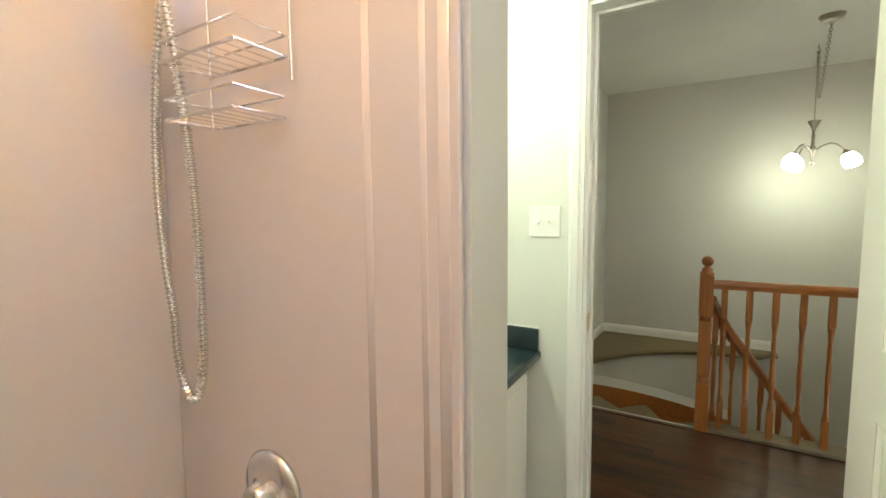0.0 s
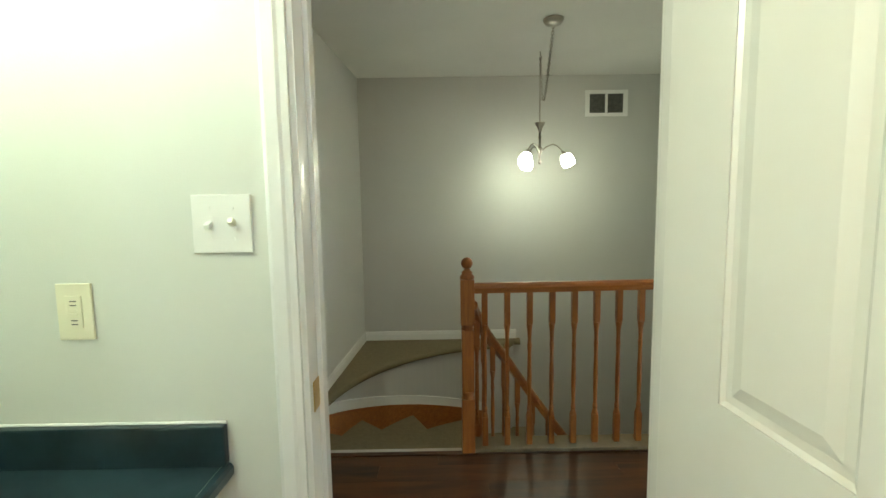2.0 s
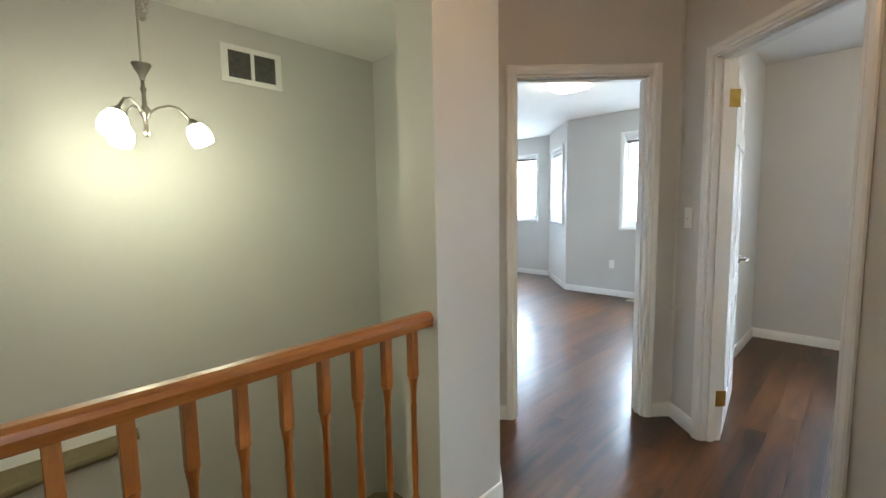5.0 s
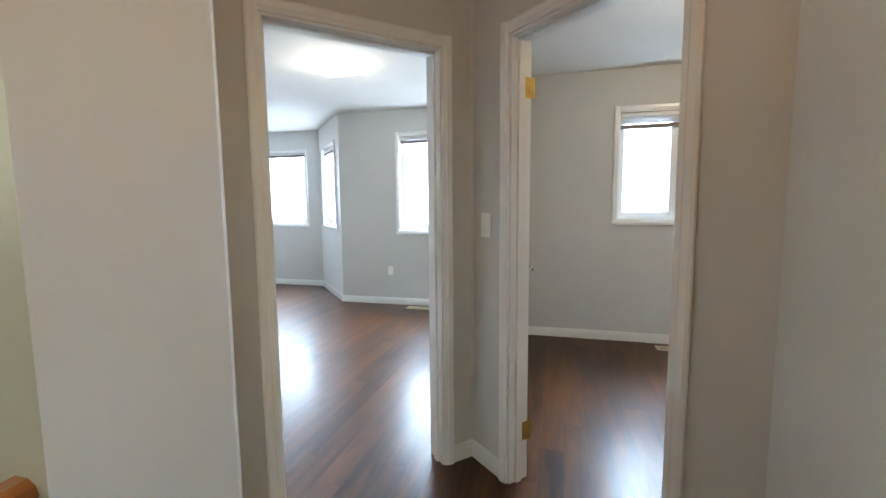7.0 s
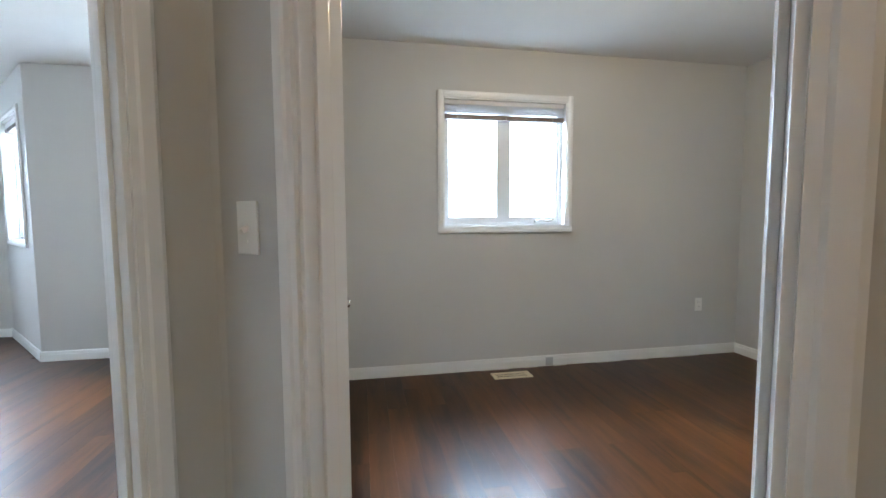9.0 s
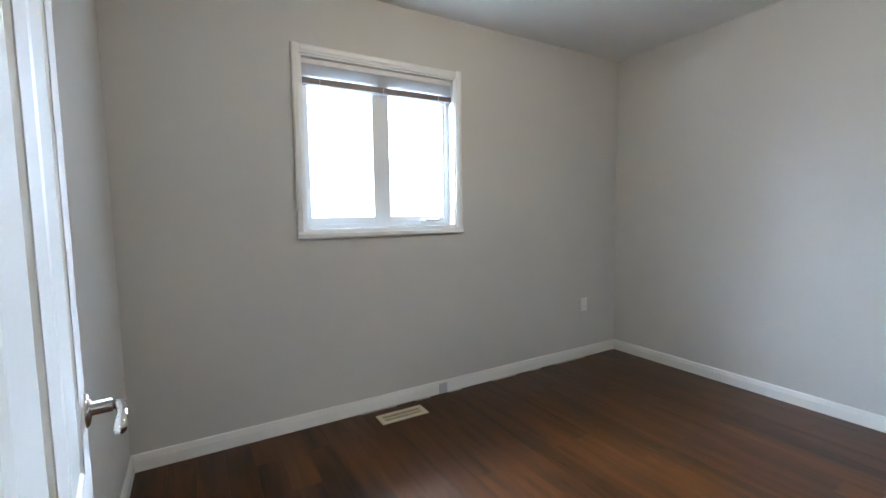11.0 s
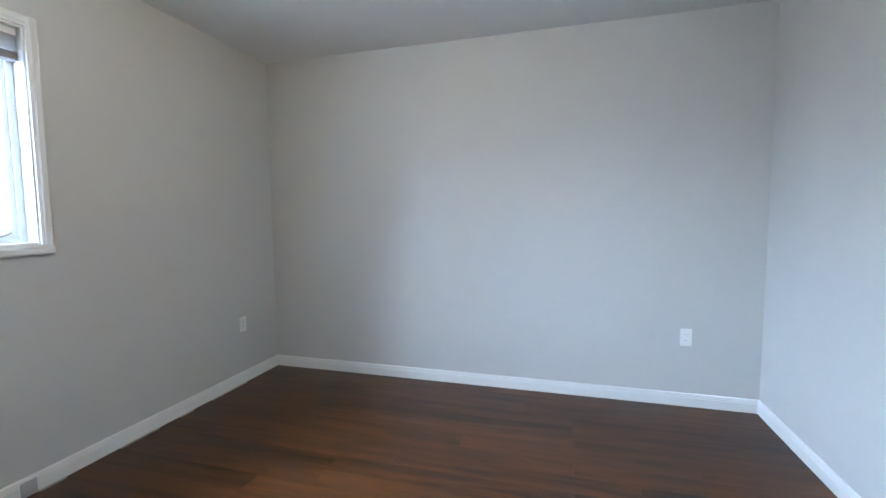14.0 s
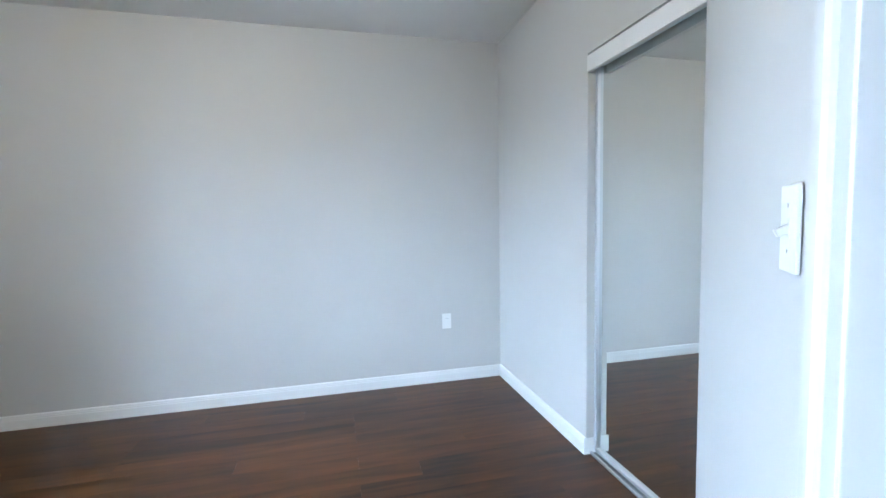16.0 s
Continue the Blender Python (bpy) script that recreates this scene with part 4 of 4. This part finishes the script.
for s in (-0.2, 0.0, 0.2):
    g = lathe([(0.055 * math.sin(math.radians(a)), -0.055 * math.cos(math.radians(a))) for a in range(10, 180, 17)], 20)
    bmesh.ops.translate(g, vec=(0.085, s, 0.0), verts=g.verts[:])
    part("globe", g, SHADE, vl, "lit white globe", True)

# recessed shower lamp
pot = thing("recessed_light", "white trimmed recessed ceiling light with warm lit lens", "ceiling light", Matrix.Translation((-0.08, 0.42, CEIL)))
part("trim_ring", lathe([(0.052, -0.004), (0.056, -0.010), (0.078, -0.007), (0.080, 0.0)], 28), TRIM, pot, "white trim ring", True)
part("lens", lathe([(0.006, -0.009), (0.03, -0.008), (0.050, -0.005)], 24), DOME, pot, "lit frosted lens", True)

# tub and shower
surround = thing("shower_surround", "pinkish acrylic shower surround panels", "shower surround", Matrix.Translation((0, 0, 0)))
bm = rbox(-0.655, STUB_Y0 - 0.014, 0.42, 0.106, STUB_Y0 - 0.001, 2.12, 0.006, 3)
part("end_panel", bm, SURROUND, surround)
part("long_panel", rbox(-0.674, -0.66, 0.42, -0.656, STUB_Y0 - 0.001, 2.12, 0.006, 3), SURROUND, surround)
part("back_panel", rbox(-0.655, -0.679, 0.42, 0.055, -0.662, 2.12, 0.006, 3), SURROUND, surround)
for x, w in ((-0.060, 0.008), (0.045, 0.006), (0.080, 0.010)):
    bm = tube([(x, STUB_Y0 - 0.014, 0.44), (x, STUB_Y0 - 0.014, 2.11)], w, 14)
    bmesh.ops.scale(bm, vec=(1, 0.07, 1), space=Matrix.Translation((0, -(STUB_Y0 - 0.014), 0)), verts=bm.verts[:])
    part("vertical_rib", bm, SURROUND, surround, "", True)
tub = thing("bathtub", "pinkish acrylic alcove bathtub", "bathtub", Matrix.Translation((-0.674, -0.66, 0)))
bm = bmesh.new()
rings = []
for ins, z in ((0.0, 0.0), (0.0, 0.40), (0.015, 0.418), (0.06, 0.418), (0.085, 0.40), (0.12, 0.20), (0.17, 0.10)):
    w, l = 0.725, 1.49
    pts = []
    for cx, cy, a0 in ((w - ins - 0.08, l - ins - 0.08, 0), (ins + 0.08, l - ins - 0.08, 90), (ins + 0.08, ins + 0.08, 180), (w - ins - 0.08, ins + 0.08, 270)):
        pts += [(cx + 0.08 * math.cos(radians(a0 + k * 18)), cy + 0.08 * math.sin(radians(a0 + k * 18))) for k in range(6)]
    rings.append([bm.verts.new((x, y, z)) for x, y in pts])
for a, b in zip(rings, rings[1:]):
    k = len(a)
    for i in range(k):
        bm.faces.new((a[i], a[(i + 1) % k], b[(i + 1) % k], b[i]))
bm.faces.new(rings[-1])
part("shell", bm, SURROUND, tub, "", True)
fy = STUB_Y0 - 0.015
valve = thing("shower_valve", "round chrome shower valve with a lever handle", "faucet", Matrix.Translation((-0.320, fy, 0.785)))
d = lathe([(0.078, 0.0), (0.080, 0.006), (0.072, 0.014), (0.050, 0.020), (0.030, 0.024), (0.028, 0.050), (0.022, 0.056)], 32)
bmesh.ops.transform(d, matrix=Matrix.Rotation(radians(90), 4, "X"), verts=d.verts[:])
part("escutcheon", d, CHROME, valve, "", True)
part("lever", tube([(0, -0.045, 0), (0.0, -0.062, -0.01), (-0.01, -0.075, -0.05), (-0.015, -0.078, -0.09)], 0.013, 12), CHROME, valve, "", True)

SX, SY = -0.40, fy
head = thing("hand_shower", "chrome shower arm with hand shower and ribbed metal hose", "shower", Matrix.Translation((SX, SY, 0)))
part("shower_arm", tube([(0, 0, 2.02), (0, -0.05, 2.02), (0, -0.11, 1.985), (0, -0.14, 1.95)], 0.010, 10), CHROME, head, "", True)
part("holder", lathe([(0.020, 1.90), (0.022, 1.92), (0.020, 1.955), (0.012, 1.965)], 16), CHROME, head, "", True).location = (0, -0.145, 0)
part("spray_head", tube([(0, -0.15, 1.84), (0, -0.16, 1.93), (0, -0.20, 2.02), (0, -0.245, 2.04)], 0.022, 14), CHROME, head, "", True)
hose = []
for i in range(161):
    u = i / 160
    if u < 0.45:
        k = u / 0.45
        hose.append((-0.070 - 0.115 * math.sin(k * 2.35), -0.05, 1.92 - 0.80 * k))
    elif u < 0.60:
        a = math.pi * (u - 0.45) / 0.15
        hose.append((-0.102 - 0.050 * math.cos(a), -0.05, 1.12 - 0.12 * math.sin(a) ** 0.7 - 0.05 * math.sin(a)))
    else:
        k = (u - 0.60) / 0.40
        hose.append((-0.052 + 0.030 * math.sin(k * math.pi / 2), -0.05 - 0.09 * k * k, 1.12 + 0.80 * k))
part("hose_core", tube(hose, 0.0075, 10), CHROME, head, "", True)
bm = bmesh.new()
acc, nxt = 0.0, 0.0
for a, b in zip(hose, hose[1:]):
    a, b = Vector(a), Vector(b)
    seg = (b - a).length
    while nxt < acc + seg:
        p = a.lerp(b, (nxt - acc) / seg)
        q = (b - a).normalized().to_track_quat("Z", "Y").to_matrix().to_4x4()
        before = set(bm.verts)
        lathe([(0.0075, -0.0028), (0.0104, -0.0012), (0.0104, 0.0012), (0.0075, 0.0028)], 8, bm)
        bmesh.ops.transform(bm, matrix=Matrix.Translation(p) @ q, verts=[v for v in bm.verts if v not in before])
        nxt += 0.0105
    acc += seg
part("hose_ribs", bm, CHROME, head, "ribbed metal hose", False)
caddy = thing("shower_caddy", "thin wire shower caddy hanging from the shower arm", "shower caddy", Matrix.Translation((SX + 0.075, SY, 0)))
wire = lambda pts, r=0.0022: part("wire", tube(pts, r, 6), CHROME, caddy)
wire([(-0.02, -0.06, 2.035), (-0.05, -0.02, 1.95), (-0.115, -0.012, 1.86), (-0.115, -0.012, 1.50)])
wire([(0.02, -0.06, 2.035), (0.05, -0.02, 1.95), (0.115, -0.012, 1.86), (0.115, -0.012, 1.56)])
for z, w in ((1.600, 0.105), (1.500, 0.095)):
    wire([(-w, -0.012, z), (w, -0.012, z), (w, -0.11, z), (-w, -0.11, z), (-w, -0.012, z)], 0.003)
    wire([(-w, -0.012, z + 0.035), (w, -0.012, z + 0.035), (w, -0.11, z + 0.035), (-w, -0.11, z + 0.035), (-w, -0.012, z + 0.035)])
    for k in range(1, 7):
        wire([(-w + 2 * w * k / 7, -0.012, z), (-w + 2 * w * k / 7, -0.11, z)], 0.0016)

# ---- small bedroom things ----
SOUTH = Matrix.Rotation(radians(180), 4, "Z")
plate("outlet", "white outlet on the bedroom wall", "outlet", Matrix.Translation((2.488, -0.725, 0.466)) @ SOUTH, "outlet")
plate("outlet", "white outlet on the bedroom window wall", "outlet", Matrix.Translation((5.662, -0.325, 0.457)) @ Matrix.Rotation(radians(-90), 4, "Z"), "outlet")
m, _ = along(N2, N1)
plate("light_switch", "white light switch plate inside the bedroom door", "light switch", m @ Matrix.Translation((1.215, T2 + 0.0105, 1.22)) @ Matrix.Rotation(radians(3.5), 4, "Z") @ SOUTH, "switch")


def floor_register(at, turn):
    ob = thing("floor_register", "almond metal floor register set in the laminate", "floor vent", Matrix.Translation(at) @ Matrix.Rotation(turn, 4, "Z"), "floor registers")
    for a, b, c, d in ((-0.155, 0.155, -0.062, -0.034), (-0.155, 0.155, 0.034, 0.062), (-0.155, -0.125, -0.034, 0.034), (0.125, 0.155, -0.034, 0.034), (-0.125, 0.125, -0.004, 0.004)):
        part("frame", rbox(a, c, 0.0, b, d, 0.006, 0.002), VENT_CREAM, ob)
    # Dark sheet stands in for the shaded opening under the slats.
    part("dark_sheet", rbox(-0.126, -0.035, 0.0005, 0.126, 0.035, 0.0015, 0.0003, 1), DARK, ob)
    for k in range(22):
        x = -0.121 + k * 0.0112
        part("slat", rbox(x, -0.034, 0.001, x + 0.0045, 0.034, 0.005, 0.0006, 1), VENT_CREAM, ob)
    return ob


floor_register((5.50, 1.475, 0), radians(90))
floor_register((6.48, 4.23, 0), radians(90))
bm = rbox(5.6445, 1.060, 0.004, 5.6475, 1.125, 0.074, 0.001, 1)
tagged(part("baseboard_clip", bm, CLIP_GREY), "grey joint cover on the baseboard", "trim", "", "structure")
plate("outlet", "white outlet on the master bedroom wall", "outlet", Matrix.Translation((6.63, 4.67, 0.45)) @ Matrix.Rotation(radians(-90), 4, "Z"), "outlet")
dome = thing("ceiling_light", "lit square glass flush ceiling light", "ceiling light", Matrix.Translation((4.80, 4.40, CEIL)))
part("base", rbox(-0.13, -0.13, -0.02, 0.13, 0.13, 0.0, 0.004), NICKEL, dome)
bm = bmesh.new()
rings = []
for w, z in ((0.185, -0.022), (0.187, -0.030), (0.150, -0.062), (0.090, -0.082), (0.030, -0.088)):
    rings.append([bm.verts.new((x * w, y * w, z)) for x, y in ((1, 1), (0, 1.06), (-1, 1), (-1.06, 0), (-1, -1), (0, -1.06), (1, -1), (1.06, 0))])
for a, b in zip(rings, rings[1:]):
    for i in range(8):
        bm.faces.new((a[i], a[(i + 1) % 8], b[(i + 1) % 8], b[i]))
bm.faces.new(rings[0][::-1])
bm.faces.new(rings[-1])
part("glass", bm, DOME, dome, "lit curved glass shade", True)



def flush_light(at):
    ob = thing("ceiling_light", "lit round frosted flush ceiling light assumed out of view", "ceiling light", Matrix.Translation(at), "flush ceiling lights")
    part("base", lathe([(0.10, -0.025), (0.11, -0.02), (0.11, 0.0)], 28), NICKEL, ob, "", True)
    part("glass", lathe([(0.02, -0.085), (0.07, -0.075), (0.11, -0.05), (0.125, -0.026)], 28), DOME, ob, "lit frosted glass", True)


flush_light((1.60, 2.50, CEIL))
flush_light((4.0, 1.20, CEIL))
# Unseen fixture added to house the cool bathroom fill lamp.
flush_light((0.55, 0.10, CEIL))

# closet with sliding mirror doors
CX = 2.053
closet = thing("mirror_closet_doors", "sliding mirror closet door in aluminium tracks under a white valance", "closet door", Matrix.Translation((CX, 0.474, 0)))
part("valance", rbox(-0.016, 0.002, 1.945, 0.006, 0.699, 2.022, 0.002), TRIM, closet, "white valance board")
# Track coloured dark so the gap at the valance reads as shaded.
part("top_track", rbox(-0.110, 0.003, 1.990, -0.0165, 0.698, 2.033, 0.002), VENT_GAP_DARK, closet, "recessed top track, dark for the shade in the gap")
part("floor_track", rbox(-0.100, 0.003, 0.0, -0.020, 0.698, 0.006, 0.002), ALU, closet, "aluminium floor track")
for x in (-0.092, -0.030):
    part("track_lip", rbox(x, 0.003, 0.006, x + 0.009, 0.698, 0.016, 0.002), ALU_PALE, closet)
x, y0, y1 = -0.064, 0.003, 0.780
d = part("mirror_door", rbox(x, y0 + 0.012, 0.03, x + 0.005, y1 - 0.012, 1.980, 0.001, 1), CLOSET_MIRROR, closet, "mirror panel")
for a, b, c, e in ((y0, y0 + 0.016, 0.019, 1.986), (y1 - 0.016, y1, 0.019, 1.986), (y0 + 0.016, y1 - 0.016, 1.972, 1.986), (y0 + 0.016, y1 - 0.016, 0.019, 0.036)):
    part("door_frame", rbox(x - 0.004, a, c, x + 0.022, b, e, 0.003), ALU_PALE, d)
# baseboard wrapping round the closet corner
structure("baseboard", rbox(CX - 0.080, 0.474, 0.0, CX + 0.0145, 0.4765, 0.088, 0.001, 1), TRIM, "white baseboard end turning into the closet", "baseboard")
